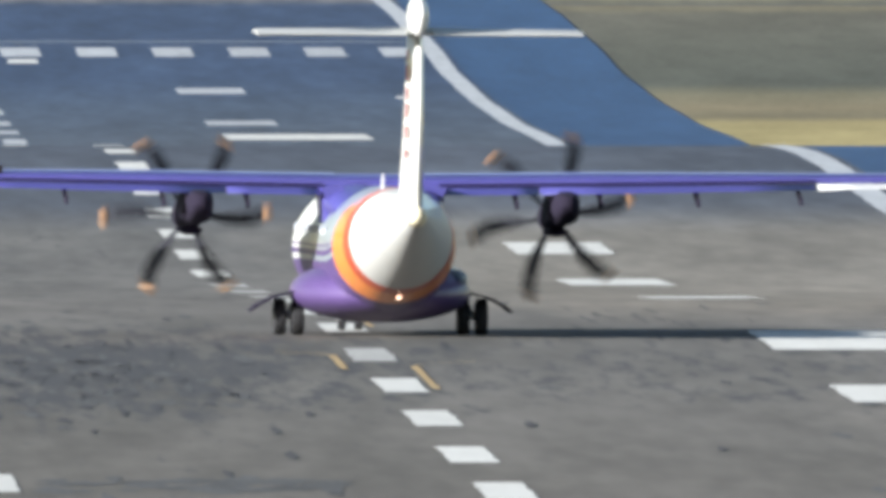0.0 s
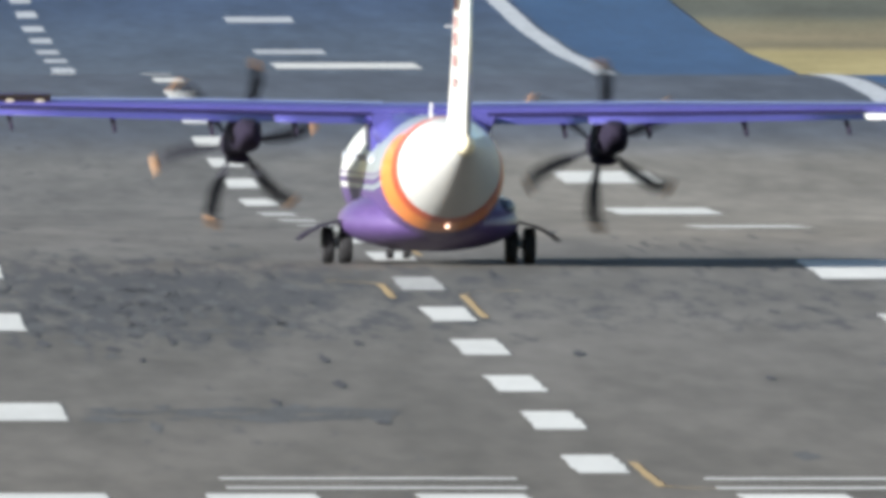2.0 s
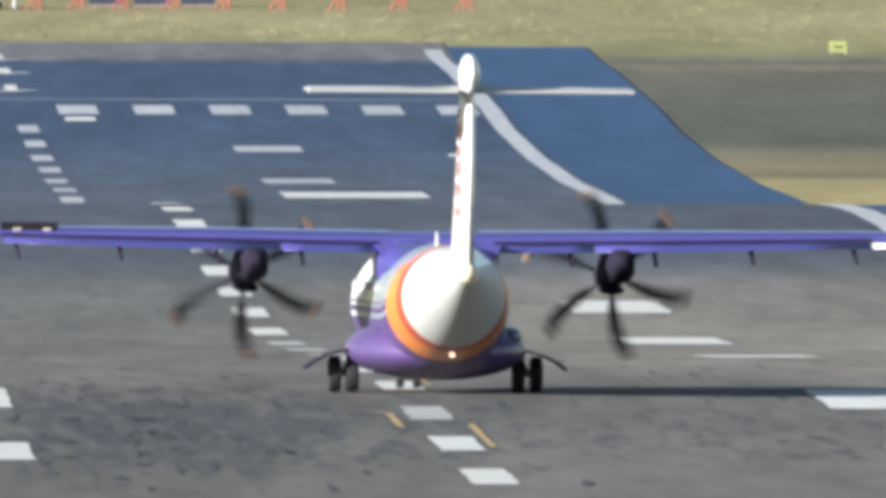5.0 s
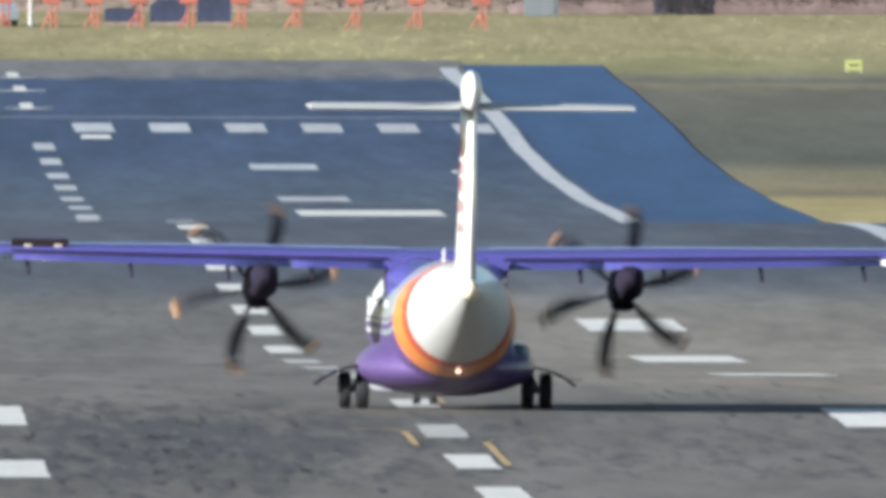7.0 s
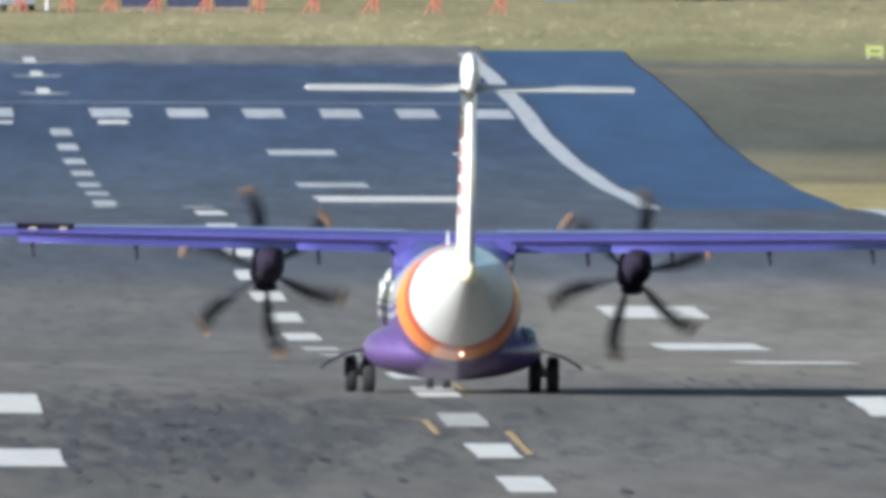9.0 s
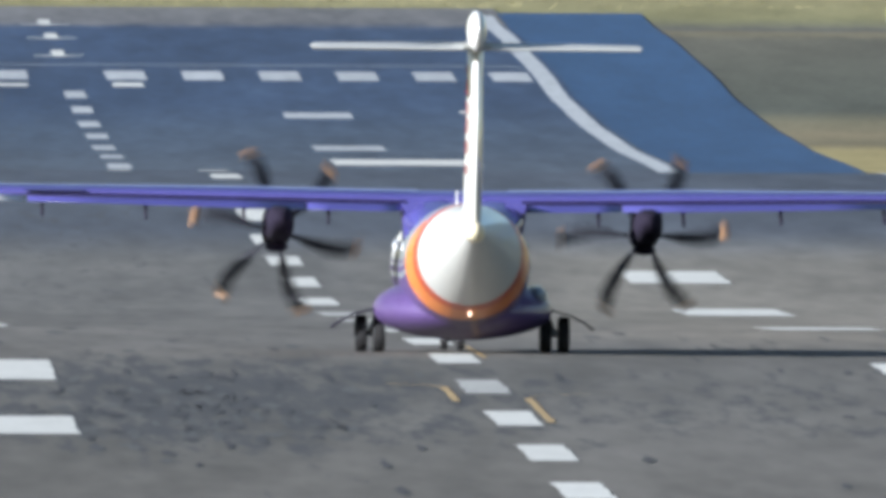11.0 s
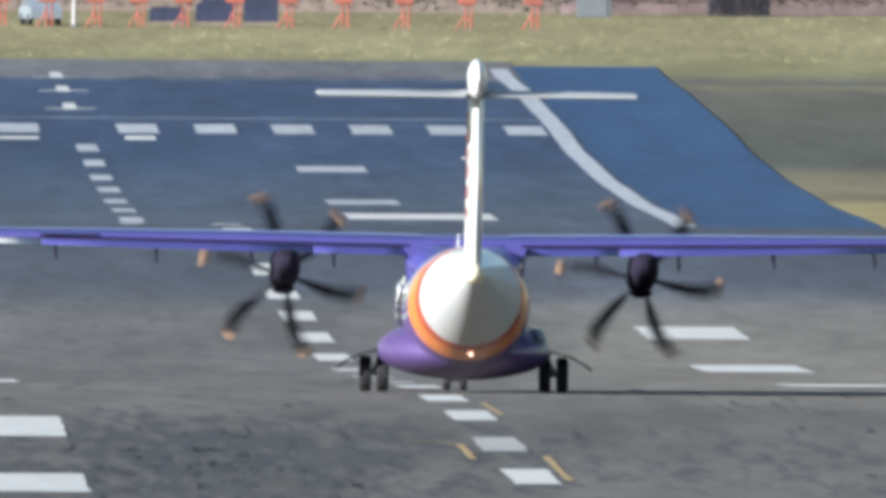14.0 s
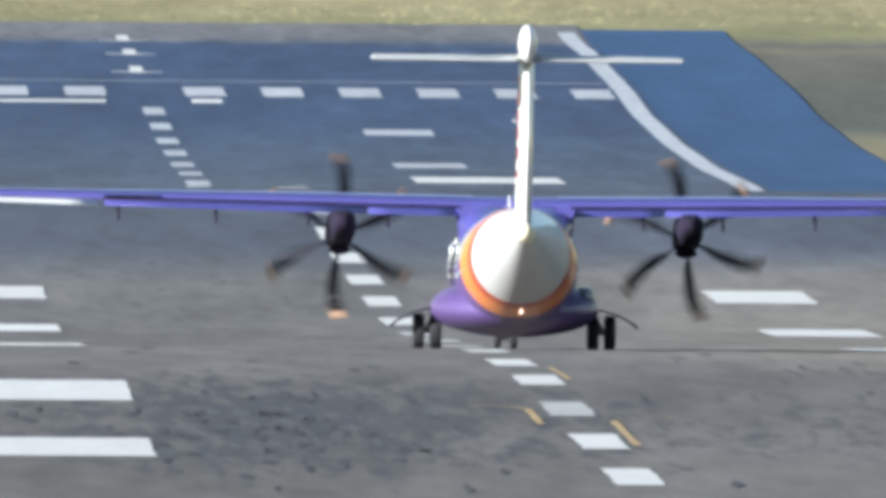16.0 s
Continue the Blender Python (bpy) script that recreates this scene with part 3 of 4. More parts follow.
for _s in (-1, 1):
    _secs = []
    for _a in (0.0, 1.3, 3.0, 4.9, 7.0, 9.7, 11.8, 13.2, 13.5):
        _le, _ch, _z, _th = wing_at(_a)
        if _a == 13.5:
            _le, _ch, _th = _le - 0.25, _ch * 0.7, _th * 0.4
        _secs.append(wing_section(_s * _a, _le, _ch, _z, _th, 0.70))
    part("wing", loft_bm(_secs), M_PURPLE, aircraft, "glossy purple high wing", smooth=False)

    # pale strip laid on the wing, its colour imitating sheen
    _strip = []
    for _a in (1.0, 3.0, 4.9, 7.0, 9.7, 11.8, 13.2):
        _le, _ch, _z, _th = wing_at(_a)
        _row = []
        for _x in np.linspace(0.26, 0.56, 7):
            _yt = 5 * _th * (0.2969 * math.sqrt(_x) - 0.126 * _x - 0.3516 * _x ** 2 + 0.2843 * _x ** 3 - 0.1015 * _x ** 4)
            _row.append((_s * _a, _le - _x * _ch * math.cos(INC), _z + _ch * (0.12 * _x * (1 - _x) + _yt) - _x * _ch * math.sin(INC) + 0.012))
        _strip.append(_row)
    part("wing_sheen_strip", loft_bm(_strip, False, False), M_WING_SHEEN, aircraft, "pale blue-violet strip painting the sky sheen on the wing's top", smooth=True)

    def panel(name, a0, a1, drop, ext, label, mat=M_PURPLE):
        rings = []
        for a in np.linspace(a0, a1, 5):
            le, ch, z, th = wing_at(a)
            y0, z0 = le - 0.75 * ch, z - 0.75 * ch * math.sin(INC) + 0.045
            c = 0.25 * ch + ext
            sec = []
            for f, u in aerofoil(c, 0.17, 8):
                q = radians(drop)
                sec.append((_s * a, y0 + f * math.cos(q) + u * math.sin(q), z0 + f * math.sin(q) + u * math.cos(q) - 0.115))
            rings.append(sec)
        part(name, loft_bm(rings), mat, aircraft, label, smooth=True)

    panel("inboard_flap", 1.35, 3.48, 9, 0.05, "purple wing flap lowered for take-off")
    panel("outboard_flap", 3.52, 9.68, 9, 0.05, "purple wing flap lowered for take-off")
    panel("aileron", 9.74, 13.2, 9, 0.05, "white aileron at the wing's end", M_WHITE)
    # added dark slab that stands for the shade between wing and flap
    _slot_shade = []
    for _a in (1.3, 3.5, 4.9, 7.0, 9.7):
        _le, _ch, _z, _th = wing_at(_a)
        _yc, _k = _le - 0.69 * _ch, _ch / 2.6
        _slot_shade.append([(_s * _a, _yc, _z - 0.01 * _k), (_s * _a, _yc - 0.06, _z - 0.015 * _k), (_s * _a, _yc - 0.06, _z - 0.100 * _k), (_s * _a, _yc, _z - 0.105 * _k)])
    part("slot_shade_strip", loft_bm(_slot_shade), M_SLOT_SHADE, aircraft, "dark strip painting the shade in the slot between wing and flap")
    for _a, _len in ((3.0, 0.30), (4.88, 0.36), (7.05, 0.26), (9.35, 0.2)):
        _le, _ch, _z, _th = wing_at(_a)
        _yt = _le - 0.72 * _ch
        part("flap_hinge_fairing", loft_bm([oval(_yt + d, _s * _a, _z - 0.26 - h, 0.022 + 0.014 * w, 0.05 + _len * 0.48 * w, 12) for d, h, w in ((0.9, 0.0, 0.1), (0.4, 0.05, 0.6), (-0.2, 0.15, 1.0), (-0.75, 0.22, 0.45), (-0.95, 0.25, 0.1))]), M_DARK, aircraft, "dark slim hinge fairing under the flap", smooth=True)
    # wing root fairing
    part("wing_root_fairing", loft_bm([oval(y, _s * 0.60, z, rx, rz, 24) for y, z, rx, rz in ((2.6, 2.9, 0.15, 0.12), (1.8, 2.92, 0.55, 0.40), (0.2, 2.94, 0.74, 0.46), (-1.4, 2.88, 0.70, 0.40), (-2.6, 2.74, 0.45, 0.28), (-3.4, 2.66, 0.2, 0.12))]), M_PURPLE, aircraft, "purple fairing between wing and fuselage", smooth=True)
    part("root_fillet", loft_bm([[(_s * 0.9, y, 3.3), (_s * 1.40, y, 3.3), (_s * w, y, 2.5), (_s * 0.9, y, 2.6)] for y, w in ((1.0, 1.34), (-0.6, 1.30), (-1.3, 1.05))]), M_PURPLE, aircraft, "")

# spoiler panel ahead of the outer flap, standing open until the take-off run begins
_le, _ch, _z, _th = wing_at(9.08)


def wing_top(x):
    return _z + _ch * (0.12 * x * (1 - x) + 5 * _th * (0.2969 * math.sqrt(x) - 0.126 * x - 0.3516 * x * x + 0.2843 * x ** 3 - 0.1015 * x ** 4)) - x * _ch * math.sin(INC)


SPOILER_AT = (-9.08, _le - 0.66 * _ch, wing_top(0.66) - 0.02)
SPOILER_FLAT = math.degrees(math.atan2(wing_top(0.56) - wing_top(0.70), 0.14 * _ch))
spoiler = new("spoiler")
spoiler.parent = aircraft
part("spoiler_skin", box_bm(-0.64, 0.64, -0.235, 0.0, 0.0, 0.010, 0.003), M_PURPLE, spoiler, "purple upper skin of the spoiler")
part("spoiler_underside", box_bm(-0.64, 0.64, -0.235, -0.005, -0.012, -0.002, 0.003), M_UNDERSIDE, spoiler, "dark brown spoiler underside")
for _x in (-0.27, 0.40):
    part("hinge_bracket", box_bm(_x - 0.09, _x + 0.09, -0.09, -0.015, -0.035, -0.013, 0.008), M_CREAM, spoiler, "pale hinge bracket")

# tail
def fin_bm(stations):
    rings = []
    for z, y_le, y_te, w in stations:
        c = y_le - y_te
        ring = []
        for i in range(20):
            u = i / 20 * 2 * math.pi
            x = 0.5 * (1 + math.cos(u))
            t = 0.5 * w * (min(1.0, x / 0.25) ** 0.5 if x < 0.25 else 1.0 - 0.75 * ((x - 0.25) / 0.75) ** 1.6)
            ring.append(((t if u < math.pi else -t), y_le - x * c, z))
        rings.append(ring)
    return loft_bm(rings)


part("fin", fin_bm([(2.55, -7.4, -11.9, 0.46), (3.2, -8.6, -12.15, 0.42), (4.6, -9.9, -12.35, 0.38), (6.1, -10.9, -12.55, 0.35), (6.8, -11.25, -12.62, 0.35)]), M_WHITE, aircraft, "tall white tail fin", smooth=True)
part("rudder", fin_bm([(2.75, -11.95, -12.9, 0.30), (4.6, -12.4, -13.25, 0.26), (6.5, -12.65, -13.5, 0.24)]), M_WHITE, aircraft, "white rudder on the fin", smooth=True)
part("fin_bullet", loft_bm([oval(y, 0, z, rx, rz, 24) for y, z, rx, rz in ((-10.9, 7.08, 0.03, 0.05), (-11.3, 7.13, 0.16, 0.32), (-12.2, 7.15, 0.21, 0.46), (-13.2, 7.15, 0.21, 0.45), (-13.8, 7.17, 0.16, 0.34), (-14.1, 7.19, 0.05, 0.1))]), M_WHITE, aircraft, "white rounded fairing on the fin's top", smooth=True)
# faded red lettering on the fin's side, as bars
for _k, (_z, _l) in enumerate(((4.0, 0.22), (4.45, 0.30), (4.9, 0.34), (5.3, 0.30), (5.75, 0.34), (6.2, 0.22))):
    part("lettering_bar", box_bm(-0.205, -0.17, -11.75 - 0.1 * _k, -11.45 - 0.12 * _k, _z, _z + _l, 0.01), M_LETTER, aircraft, "dark red bar of lettering on the fin")
for _s in (-1, 1):
    def tail_ring(a, le, ch, th, z, cut0=0.0):
        return [(_s * a, le + f, z + u * 0.8) for f, u in aerofoil(ch, th, 8)]
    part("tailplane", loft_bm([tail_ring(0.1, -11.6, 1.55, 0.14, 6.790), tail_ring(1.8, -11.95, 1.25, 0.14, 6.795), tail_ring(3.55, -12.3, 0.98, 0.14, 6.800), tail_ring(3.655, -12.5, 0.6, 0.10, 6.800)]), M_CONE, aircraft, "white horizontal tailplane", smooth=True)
    part("elevator", loft_bm([[(_s * a, y0 - f, z) for f, z in ((0, 6.84), (0.5, 6.79), (0.55, 6.76), (0.5, 6.73), (0, 6.73))] for a, y0 in ((0.3, -13.08), (3.6, -13.22))]), M_CONE, aircraft, "white elevator behind the tailplane")
    part("tail_aerial", tube_bm((_s * 0.0 - 0.16, -10.3 - 0.3 * _s, 5.35), (-0.30, -10.3 - 0.3 * _s, 5.36), 0.02), M_STEEL, aircraft)
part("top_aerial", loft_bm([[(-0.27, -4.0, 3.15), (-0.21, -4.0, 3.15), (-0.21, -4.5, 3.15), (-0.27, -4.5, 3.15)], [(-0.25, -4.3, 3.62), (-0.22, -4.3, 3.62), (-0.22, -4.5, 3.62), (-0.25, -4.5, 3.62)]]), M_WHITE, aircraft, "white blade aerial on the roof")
part("tail_light", loft_bm([oval(-5.7, 0.05, 0.89, 0.045, 0.05, 12), oval(-6.0, 0.05, 0.885, 0.04, 0.04, 12), oval(-6.05, 0.05, 0.885, 0.01, 0.01, 12)]), M_LIGHT, aircraft, "small glowing light under the tail")

# engines
PROP_Y, PROP_Z, PROP_X = 4.25, 2.62, 4.09
propellers = []
for _s in (-1, 1):
    X = _s * PROP_X
    part("engine_nacelle", loft_bm([oval(y, X, z, rx, rz, 28, 0.68) for y, z, rx, rz in ((4.15, 2.60, 0.30, 0.28), (3.6, 2.66, 0.32, 0.33), (2.4, 2.80, 0.33, 0.40), (1.0, 2.84, 0.33, 0.40), (-0.4, 2.87, 0.33, 0.38), (-1.3, 2.92, 0.26, 0.26), (-1.7, 2.98, 0.14, 0.12))]), M_DARK, aircraft, "dark purple engine nacelle under the wing", smooth=True)
    part("exhaust_pipe", loft_bm([oval(y, X - 0.24, 2.68, r, r, 16) for y, r in ((0.6, 0.10), (-0.5, 0.11), (-0.5, 0.085), (0.4, 0.08))]), M_DARK, aircraft, "dark exhaust stub", smooth=True)
    part("air_intake", loft_bm([oval(y, X, 2.3, rx, rz, 18) for y, rx, rz in ((4.0, 0.24, 0.10), (3.0, 0.26, 0.12), (1.4, 0.2, 0.10))]), M_DARK, aircraft, "dark chin air intake", smooth=True)
    prop = new("propeller")
    prop.parent = aircraft
    propellers.append((prop, X))
    part("spinner", loft_bm([oval(y, 0, 0, r, r, 24) for y, r in ((-0.2, 0.33), (0.15, 0.33), (0.45, 0.25), (0.7, 0.12), (0.78, 0.02))]), M_BLADE, prop, "black spinner", smooth=True)
    for _k in range(6):
        _rings, _tips = [], []
        for _i, (_r, _c, _sw, _tw, _tk) in enumerate(((0.28, 0.15, 0.0, 66, 0.10), (0.5, 0.17, 0.01, 60, 0.07), (0.8, 0.26, 0.045, 52, 0.05), (1.15, 0.30, 0.06, 45, 0.04), (1.5, 0.29, 0.03, 39, 0.03), (1.72, 0.26, -0.04, 36, 0.024), (1.90, 0.19, -0.11, 34, 0.018), (1.965, 0.08, -0.15, 33, 0.012))):
            _q = radians(_tw)
            _ring = []
            for _j in range(12):
                _a = _j / 12 * 2 * math.pi
                _cx, _cz = 0.5 * _c * math.cos(_a), 0.5 * _tk * math.sin(_a)
                _ring.append((_sw + _cx * math.cos(_q) * 1.25, _cx * math.sin(_q) + _cz * math.cos(_q), _r))
            (_rings if _r <= 1.72 else _tips).append(_ring)
            if _r == 1.72:
                _tips.append(_ring)
        part("blade", loft_bm(_rings), M_BLADE, prop, "", pose(0, 0, 0, 0, 60 * _k, 0), True)
        part("blade_tip", loft_bm(_tips), M_TIP, prop, "orange painted blade tip", pose(0, 0, 0, 0, 60 * _k, 0), True)

# undercarriage
wheels = []


def wheel(x, y, r, w):
    e = new("wheel")
    e.parent = aircraft
    prof = [(-0.5, 0.62), (-0.5, 0.86), (-0.40, 0.97), (-0.2, 1.0), (-0.17, 0.985), (-0.14, 1.0), (0.14, 1.0), (0.17, 0.985), (0.2, 1.0), (0.40, 0.97), (0.5, 0.86), (0.5, 0.62)]
    rings = []
    for i in range(32):
        a = i / 32 * 2 * math.pi
        rings.append([(p * w, q * r * math.cos(a), q * r * math.sin(a)) for p, q in prof])
    rings.append(rings[0])
    bm = loft_bm(rings, False)
    bmesh.ops.remove_doubles(bm, verts=bm.verts, dist=1e-4)
    part("tyre", bm, M_RUBBER, e, "black aircraft tyre", smooth=True)
    rim = merge(tube_bm((-0.34 * w, 0, 0), (0.34 * w, 0, 0), 0.64 * r, seg=24), tube_bm((-0.46 * w, 0, 0), (0.46 * w, 0, 0), 0.22 * r, seg=14),
                *[tube_bm((-0.40 * w, 0.42 * r * math.cos(a), 0.42 * r * math.sin(a)), (0.40 * w, 0.42 * r * math.cos(a), 0.42 * r * math.sin(a)), 0.06 * r, seg=6) for a in [k * math.pi / 4 for k in range(8)]])
    part("rim", rim, M_STEEL, e, "grey wheel rim")
    wheels.append((e, x, y, r))


for _s in (-1, 1):
    for _d in (-0.20, 0.20):
        wheel(_s * 2.05 + _d, 0.0, 0.41, 0.27)
    part("axle", tube_bm((_s * 2.05 - 0.3, 0, 0.41), (_s * 2.05 + 0.3, 0, 0.41), 0.06), M_STEEL, aircraft)
    part("gear_leg", merge(tube_bm((_s * 2.05, 0, 0.41), (_s * 1.75, 0.1, 1.05), 0.085), tube_bm((_s * 2.05, 0, 0.5), (_s * 1.6, 0.5, 1.0), 0.05)), M_STEEL, aircraft, "grey main landing gear leg")
    part("gear_door", loft_bm([[(_s * 1.85, y, 1.0), (_s * 2.4, y, 0.86), (_s * 2.75, y, 0.68), (_s * 2.92, y, 0.54), (_s * 2.90, y, 0.51), (_s * 2.73, y, 0.65), (_s * 2.38, y, 0.83), (_s * 1.85, y, 0.96)] for y in (-0.7, 0.9)]), M_DARK, aircraft, "thin dark curved gear door standing open")
for _d in (-0.19, 0.19):
    wheel(_d, 10.77, 0.23, 0.17)
part("nose_gear_leg", merge(tube_bm((0, 10.77, 0.23), (0, 10.9, 1.1), 0.06), tube_bm((-0.2, 10.77, 0.23), (0.2, 10.77, 0.23), 0.04), tube_bm((0, 10.75, 0.5), (0, 11.6, 0.9), 0.03)), M_STEEL, aircraft, "grey nose gear leg")
for _s in (-1, 1):
    part("nose_gear_door", box_bm(_s * 0.36 - 0.015, _s * 0.36 + 0.015, 10.3, 11.6, 0.45, 0.9, 0.008), M_PURPLE_BELLY, aircraft, "open purple nose gear door")


# ---- beyond the runway's end ----
def antenna(x, y):
    """Orange lattice post of the landing aid."""
    e = tagged(new("antenna_mast"), "orange-red antenna frame standing in the grass", "antenna", "antennas beyond the runway")
    e.matrix_basis = pose(x, y, height(y))
    for dx in (-0.13, 0.17):
        part("post", tube_bm((dx, 0, -0.1), (dx, 0, 1.5), 0.06, 0.05), M_MASTS, e)
    part("brace", tube_bm((-0.62, 0.3, 0.0), (-0.1, 0, 0.85), 0.05), M_MASTS, e)
    part("brace", tube_bm((0.17, 0, 0.2), (-0.13, 0, 0.75), 0.04), M_MASTS, e)
    part("head_box", box_bm(-0.55, 0.42, -0.25, 0.25, 1.28, 1.58, 0.04), M_MASTS, e, "orange box at the mast's head")
    part("foot", box_bm(-0.35, 0.35, -0.35, 0.35, -0.15, 0.03, 0.02), M_BANK, e)
    return e


_first = antenna(0.6, 2285)
for _x in (3.12, 5.36, 7.68, 10.37, 13.11, 16.0, 19.16, 22.41, 25.86, -1.8, -4.3):
    copy_thing(_first, pose(_x, 2285, height(2285), 0, 0, 3 * math.sin(_x)))


def fence_post(x, y):
    e = tagged(new("fence_post"), "pale tall post of the boundary fence", "post", "boundary fence posts")
    e.matrix_basis = pose(x, y, height(y))
    part("shaft", tube_bm((0, 0, -0.2), (0, 0, 4.6), 0.11, 0.09), M_GREY_POST, e)
    part("cap", tube_bm((0, 0, 4.6), (0, 0, 4.75), 0.18, 0.05), M_GREY_POST, e)
    return e


_fp = fence_post(0.5, 2362)
for _k in range(-3, 24):
    if _k:
        copy_thing(_fp, pose(0.5 + 2.67 * _k, 2362, height(2362)))


_lp = tagged(new("marker_post"), "single pale grey post in the far grass", "post")
_lp.matrix_basis = pose(1.94, 2288, height(2288))
part("shaft", tube_bm((0, 0, -0.1), (0, 0, 2.2), 0.12, 0.10), M_GREY_POST, _lp)
part("foot", box_bm(-0.2, 0.2, -0.2, 0.2, -0.1, 0.08, 0.02), M_HUT, _lp)


def sheet_fence(x0, x1, y, z0, z1):
    e = tagged(new("sheet_fence"), "grey-blue sheet fence between the pale posts", "fence", "boundary fence lengths")
    e.matrix_basis = pose(0, y, height(y))
    part("sheet", box_bm(x0, x1, -0.03, 0.03, z0, z1), M_FENCE, e)
    part("rail", box_bm(x0, x1, -0.08, -0.03, z1 - 0.1, z1), M_FENCE, e)
    part("rail", box_bm(x0, x1, -0.08, -0.03, z0, z0 + 0.08), M_FENCE, e)


for _k in range(4, 12):
    sheet_fence(0.5 + 2.67 * _k - 2.45, 0.5 + 2.67 * _k - 0.15, 2364, 1.15, 2.1)


def thicket(name, label, x0, x1, y, z0, z1, depth, count, mat, seed, size=0.3):
    """A hedge or bush of many small twig and leaf clumps with an uneven top."""
    r = random.Random(seed)
    verts, faces = [], []
    for _ in range(count):
        u = r.random()
        x = x0 + (x1 - x0) * u
        top = z1 - (z1 - z0) * 0.14 * (0.5 + 0.5 * math.sin(x * 1.7 + seed) * math.sin(x * 0.61 + 2)) - (z1 - z0) * 0.5 * max(0.0, abs(2 * u - 1) - 0.7) * 2.2
        c = Vector((x, y + r.uniform(-depth, depth), height(y) + z0 + (top - z0) * r.random() ** 0.8))
        for _q in range(3):
            d = [Vector((r.gauss(0, 1), r.gauss(0, 1), r.gauss(0, 1))).normalized() * size * r.uniform(0.4, 1.2) for _ in range(3)]
            k = len(verts)
            verts += [tuple(c + v) for v in d]
            faces.append((k, k + 1, k + 2))
    me = bpy.data.meshes.new(name)
    me.from_pydata(verts, [], faces)
    me.materials.append(mat)
    return tagged(new(name, me), label, "hedge", kind="stuff")


thicket("hedge", "bare brown hedge along the airfield's boundary", -30, 75, 2392, 1.0, 5.6, 1.5, 9000, M_HEDGE, 3, 0.11)
thicket("hedge", "low brown scrub on the bank behind the antennas", -12, 34, 2352, 0.5, 1.3, 0.8, 700, M_BANK, 5, 0.13)
thicket("hedge", "reddish brown scrub on the boundary bank", 28, 62, 2350, 0.8, 2.1, 0.8, 4500, M_HEDGE, 9, 0.09)
thicket("bush", "dark bush in the brown boundary scrub", 35.7, 38.9, 2345, -0.3, 1.5, 0.6, 3000, M_BUSH, 13, 0.09)


def covered_stack(x0, x1, y, h, slant, label):
    """A low stack under a dark cover, its top sloping at one side."""
    e = tagged(new("covered_stack"), label, "stack", "covered stacks")
    e.matrix_basis = pose((x0 + x1) / 2, y, height(y))
    w = (x1 - x0) / 2
    side = [(-w, -0.1), (-w, h - slant), (-w + 0.35, h - 0.3 * slant), (-0.2 * w, h), (w - 0.12, h - 0.02), (w, h - 0.14), (w, -0.1)]
    part("cover", loft_bm([[(p, d, q * k) for p, q in side] for d, k in ((-0.7, 0.96), (-0.55, 1.0), (0.55, 1.0), (0.7, 0.96))]), M_COVER, e, "dark navy cover")
    part("skirt", box_bm(-w - 0.03, w + 0.03, -0.75, -0.70, -0.1, 0.16, 0.01), M_BANK, e, "muddy lower edge of the cover")


covered_stack(10.81, 12.62, 2297, 1.62, 0.06, "tall stack under a dark navy cover behind the masts")
covered_stack(8.3, 10.3, 2297, 1.42, 0.40, "sloping stack under a dark navy cover behind the masts")
covered_stack(5.9, 7.75, 2297, 0.92, 0.12, "low stack under a dark navy cover behind the masts")


def bank(x0, x1, y, h, depth, label, mat=M_BANK):
    r = random.Random(int(y))
    rings = []
    for k in range(41):
        x = x0 + (x1 - x0) * k / 40
        hh = h * (0.8 + 0.25 * r.random()) * min(1.0, 0.3 + 4 * min(k, 40 - k) / 40)
        z = height(y)
        rings.append([(x, y - 0.3, z - 0.5), (x, y + 0.25 * depth, z + 0.6 * hh), (x, y + 0.6 * depth, z + hh), (x, y + depth, z + hh), (x, y + depth + 0.3, z - 0.5)])
    tagged(new("earth_bank", finish(loft_bm(rings), "earth_bank", mat, True)), label, "bank", kind="structure")


bank(-32, 78, 2393, 5.0, 3.0, "brown earth bank under the boundary hedge", M_HEDGE)
bank(-12, 34, 2352, 1.0, 1.5, "low brown bank behind the antennas")
bank(28, 62, 2350, 1.8, 1.5, "reddish brown bank at the boundary", M_HEDGE)

_hut = tagged(new("equipment_cabinet"), "plain grey equipment cabinet by the boundary", "cabinet")
_hut.matrix_basis = pose(29.57, 2338, height(2338))
part("cabinet_body", box_bm(-0.92, 0.92, -0.7, 0.7, -0.2, 1.62, 0.03), M_HUT, _hut)
part("cabinet_roof", box_bm(-1.0, 1.0, -0.8, 0.8, 1.62, 1.70, 0.02), M_HUT, _hut)
part("cabinet_door", box_bm(-0.7, 0.7, -0.74, -0.7, 0.05, 1.5, 0.01), M_HUT, _hut)

_sg = tagged(new("airfield_sign"), "small yellow airfield sign on short legs", "sign")
_sg.matrix_basis = pose(42.36, 2090, height(2090))
part("sign_face", box_bm(-0.45, 0.45, -0.06, 0.06, 0.12, 0.66, 0.03), M_SIGN, _sg)
part("writing_bar", box_bm(-0.24, 0.24, -0.075, -0.06, 0.34, 0.44), M_BLACK, _sg)
for _x in (-0.35, 0.35):
    part("leg", tube_bm((_x, 0, -0.05), (_x, 0, 0.14), 0.04), M_STEEL, _sg)


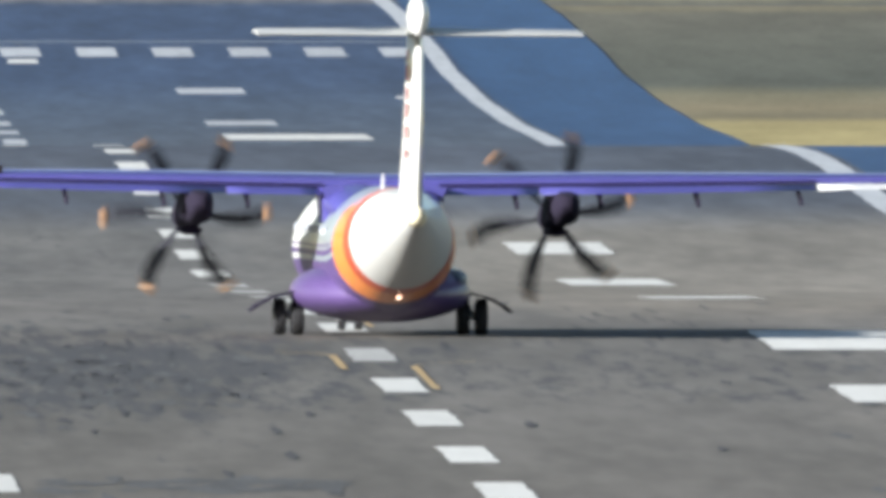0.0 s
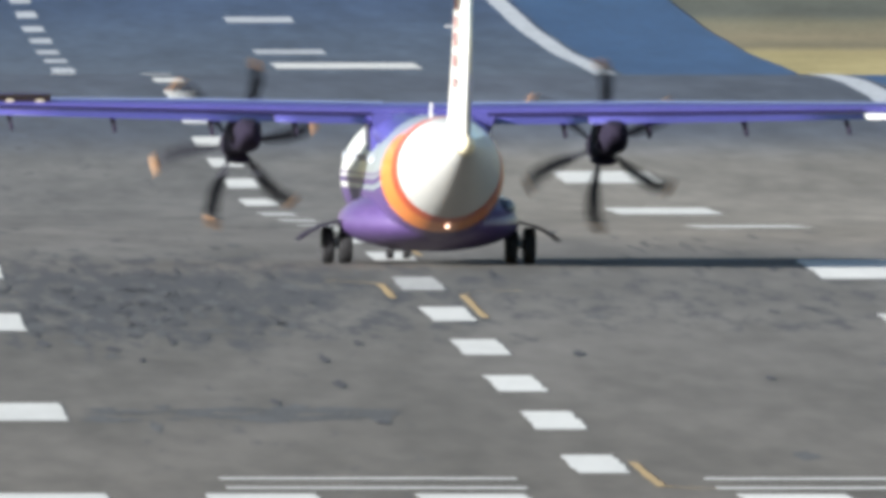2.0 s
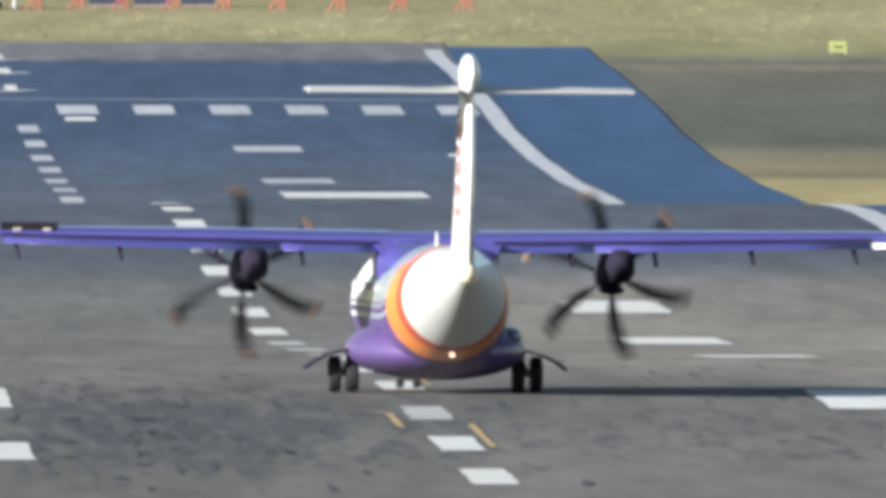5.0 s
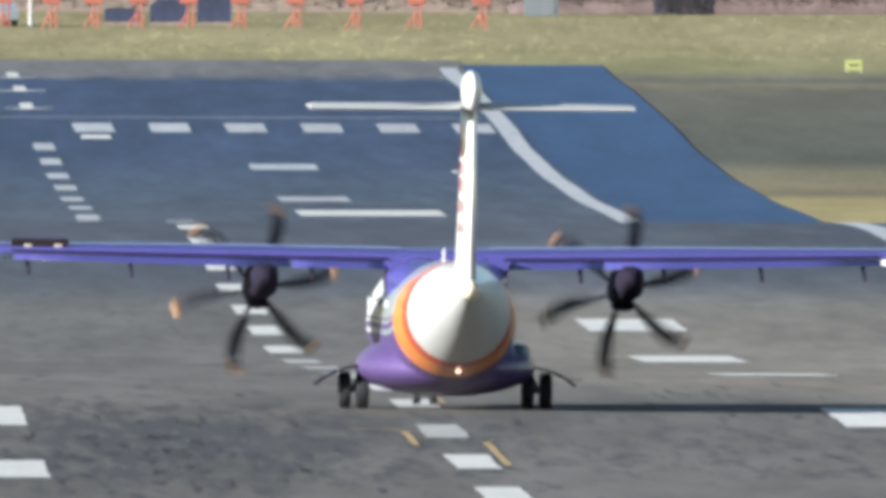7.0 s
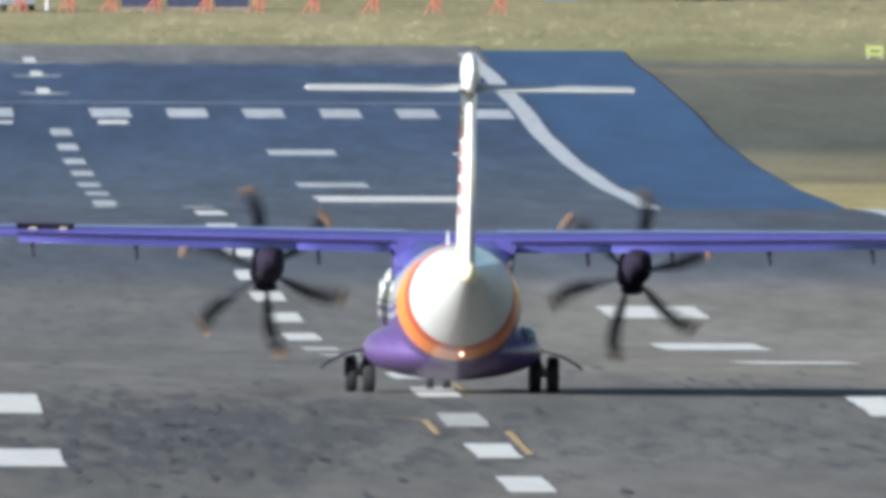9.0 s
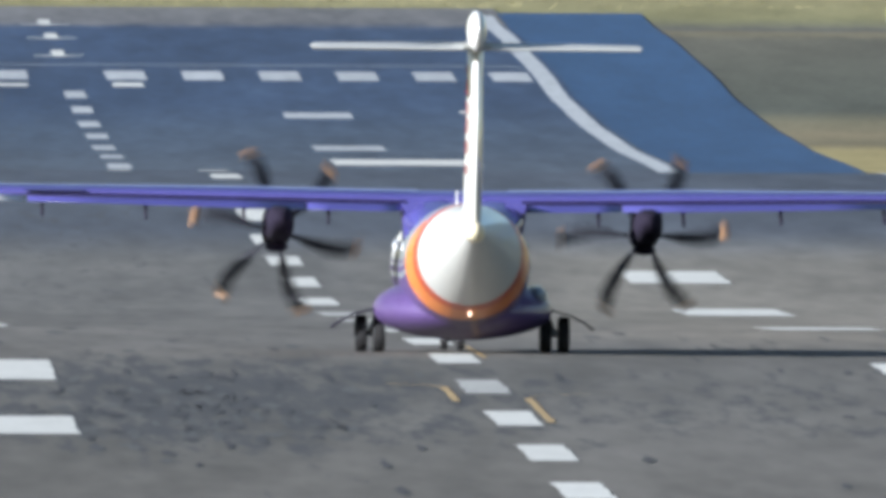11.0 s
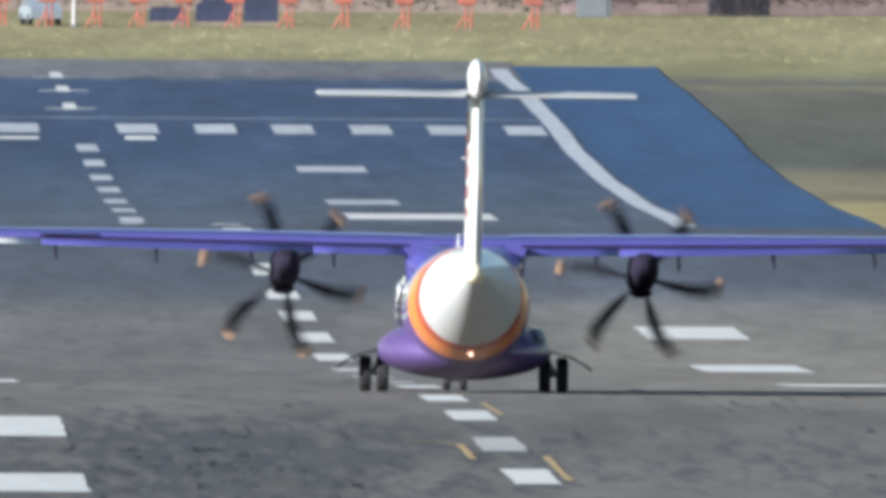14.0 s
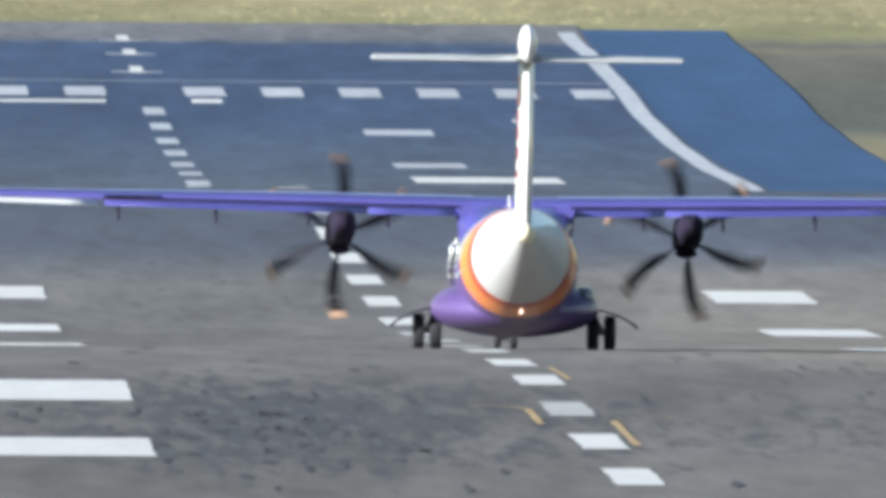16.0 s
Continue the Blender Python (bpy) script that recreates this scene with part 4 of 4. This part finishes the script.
def car(x, y, z, mat, label, turn=90):
    e = tagged(new("car"), label, "car")
    e.matrix_basis = pose(x, y, height(y) + z, 0, 0, turn)
    prof = [(-2.1, 0.35), (-2.15, 0.8), (-1.9, 0.95), (-1.1, 1.0), (-0.6, 1.42), (0.8, 1.45), (1.5, 1.0), (2.0, 0.92), (2.1, 0.35)]
    part("body", loft_bm([[(s * w, p, q) for p, q in prof] for s, w in ((-1, 0.82), (1, 0.82))]), mat, e)
    for s in (-1, 1):
        part("side_window", loft_bm([[(s * w, p, q) for p, q in ((-0.95, 1.02), (-0.55, 1.36), (0.7, 1.38), (1.2, 1.02))] for w in (0.81, 0.835)]), M_GLASS, e)
        for p in (-1.3, 1.3):
            part("wheel", tube_bm((s * 0.62, p, 0.32), (s * 0.85, p, 0.32), 0.32, seg=16), M_RUBBER, e)


for _x, _m in ((16.6, M_HUT), (21.2, M_HUT), (48.5, M_SKIN), (53.5, M_SKIN)):
    car(_x, 2372, 1.0 if _x < 30 else 1.35, _m, "pale parked car behind the boundary fence")
car(0.2, 2291, 0.0, M_SKIN, "small pale car parked beside the antennas", 8)
_bank = sheet_bm([-60, 90], 2367, 2378, 2, 1.0, 1.3)
tagged(new("road", finish(_bank, "road", M_ASPHALT)), "raised asphalt road behind the boundary", "road", kind="structure")

# grass tufts on the far bank and beside the shoulder
_r = random.Random(21)
_v, _f = [], []
for _ in range(5000):
    _y = _r.uniform(2135, 2345)
    _x = _r.uniform(-14, 62)
    _h, _w = _r.uniform(0.02, 0.07), _r.uniform(0.08, 0.3)
    _z, _k = height(_y) - 0.02, len(_v)
    _v += [(_x - _w, _y, _z), (_x + _w, _y + _r.uniform(-0.2, 0.2), _z), (_x + _r.uniform(-0.15, 0.15), _y + 0.5 * _h, _z + _h)]
    _f.append((_k, _k + 1, _k + 2))
_me = bpy.data.meshes.new("grass_tufts")
_me.from_pydata(_v, [], _f)
_me.materials.append(M_GRASS)
tagged(new("grass_tufts", _me), "dry grass tufts on the far bank", "grass", kind="stuff")


# ---- motion ----
# seconds, along, across, heading (left positive)
TAXI = [(0, 40.0, 0.65, 3.00), (2, 40.0, 0.65, 3.00), (3.5, 40.2, 0.65, 2.95), (4.5, 40.8, 0.64, 2.77), (6, 43.0, 0.57, 2.16), (7, 46.0, 0.54, 1.80), (8, 50.8, 0.44, 1.36), (9, 58.0, 0.36, 0.99), (10, 66.3, 0.32, 0.73), (11, 77.7, 0.36, 0.58), (12, 96.3, 0.49, 0.49), (13, 120.2, 0.63, 0.47), (14, 146.6, 0.73, 0.46), (15, 174.6, 0.82, 0.48), (16, 203.5, 0.90, 0.50)]
PHASE_LEFT = [(0, -29), (0.5, 9), (1, 24), (1.5, 11), (2, 18), (2.5, 2), (3, 4), (3.5, -16), (4, -14), (4.5, -6), (7, 18), (7.5, -19), (8, 1), (8.5, -22), (9, -9), (11.5, -18), (12, 1), (12.5, -26), (13, -7), (13.5, 28), (14, -14), (14.5, -30), (15, -6), (15.5, -28), (16, 3)]
PHASE_RIGHT = [(0, 18), (0.5, 1), (1, 6), (1.5, -5), (2, 4), (2.5, -9), (3, -2), (3.5, -22), (4, 27), (4.5, -17), (7, 12), (7.5, -18), (8, -11), (8.5, 2), (9, 13), (11.5, -26), (12, -9), (12.5, 22), (13, -21), (13.5, 19), (14, -21), (14.5, 17), (15, -23), (15.5, 20), (16, -9)]


def spin_rows(phases, x):
    """A turn of about 72 degrees each thirtieth of a second, meeting the given blade phases (modulo 60)."""
    rows, angle = [(0.0, phases[0][1])], float(phases[0][1])
    for (t0, p0), (t1, p1) in zip(phases, phases[1:]):
        n = round((t1 - t0) * FPS)
        d = (p1 - p0 - 72.0 * n + 30) % 60 - 30
        for k in range(1, n + 1):
            rows.append((t0 + k / FPS, angle + (72.0 + d / n) * k))
        angle = rows[-1][1]
    return [(t, pose(x, PROP_Y, PROP_Z, 0, a % 360, 0)) for t, a in rows]


def motions():
    rows = []
    for t, y, x, head in TAXI:
        slope = math.degrees(math.atan2(height(y + 10.8) - height(y), 10.8))
        rows.append((t, pose(x, y, height(y) + 0.062, slope, 0.3, head)))
    walk(aircraft, rows)
    for (prop, x), ph in zip(propellers, (PHASE_LEFT, PHASE_RIGHT)):
        walk(prop, spin_rows(ph, x))
    walk(spoiler, [(t, pose(*SPOILER_AT, SPOILER_FLAT - lift, 0, 0)) for t, lift in ((0, 62), (4.5, 62), (8.5, 62), (9.2, 36), (10.2, 0), (16, 0))])
    ts, ys = [r[0] for r in TAXI], [r[1] for r in TAXI]
    for e, x, y, r in wheels:
        out, turn, last = [], 0.0, TAXI[0][1]
        for k in range(481):
            now = float(np.interp(k / FPS, ts, ys))
            turn -= min(75.0, math.degrees((now - last) / r))
            last = now
            out.append((k / FPS, pose(x, y, r, turn % 360, 0, 0)))
        walk(e, out)


motions()
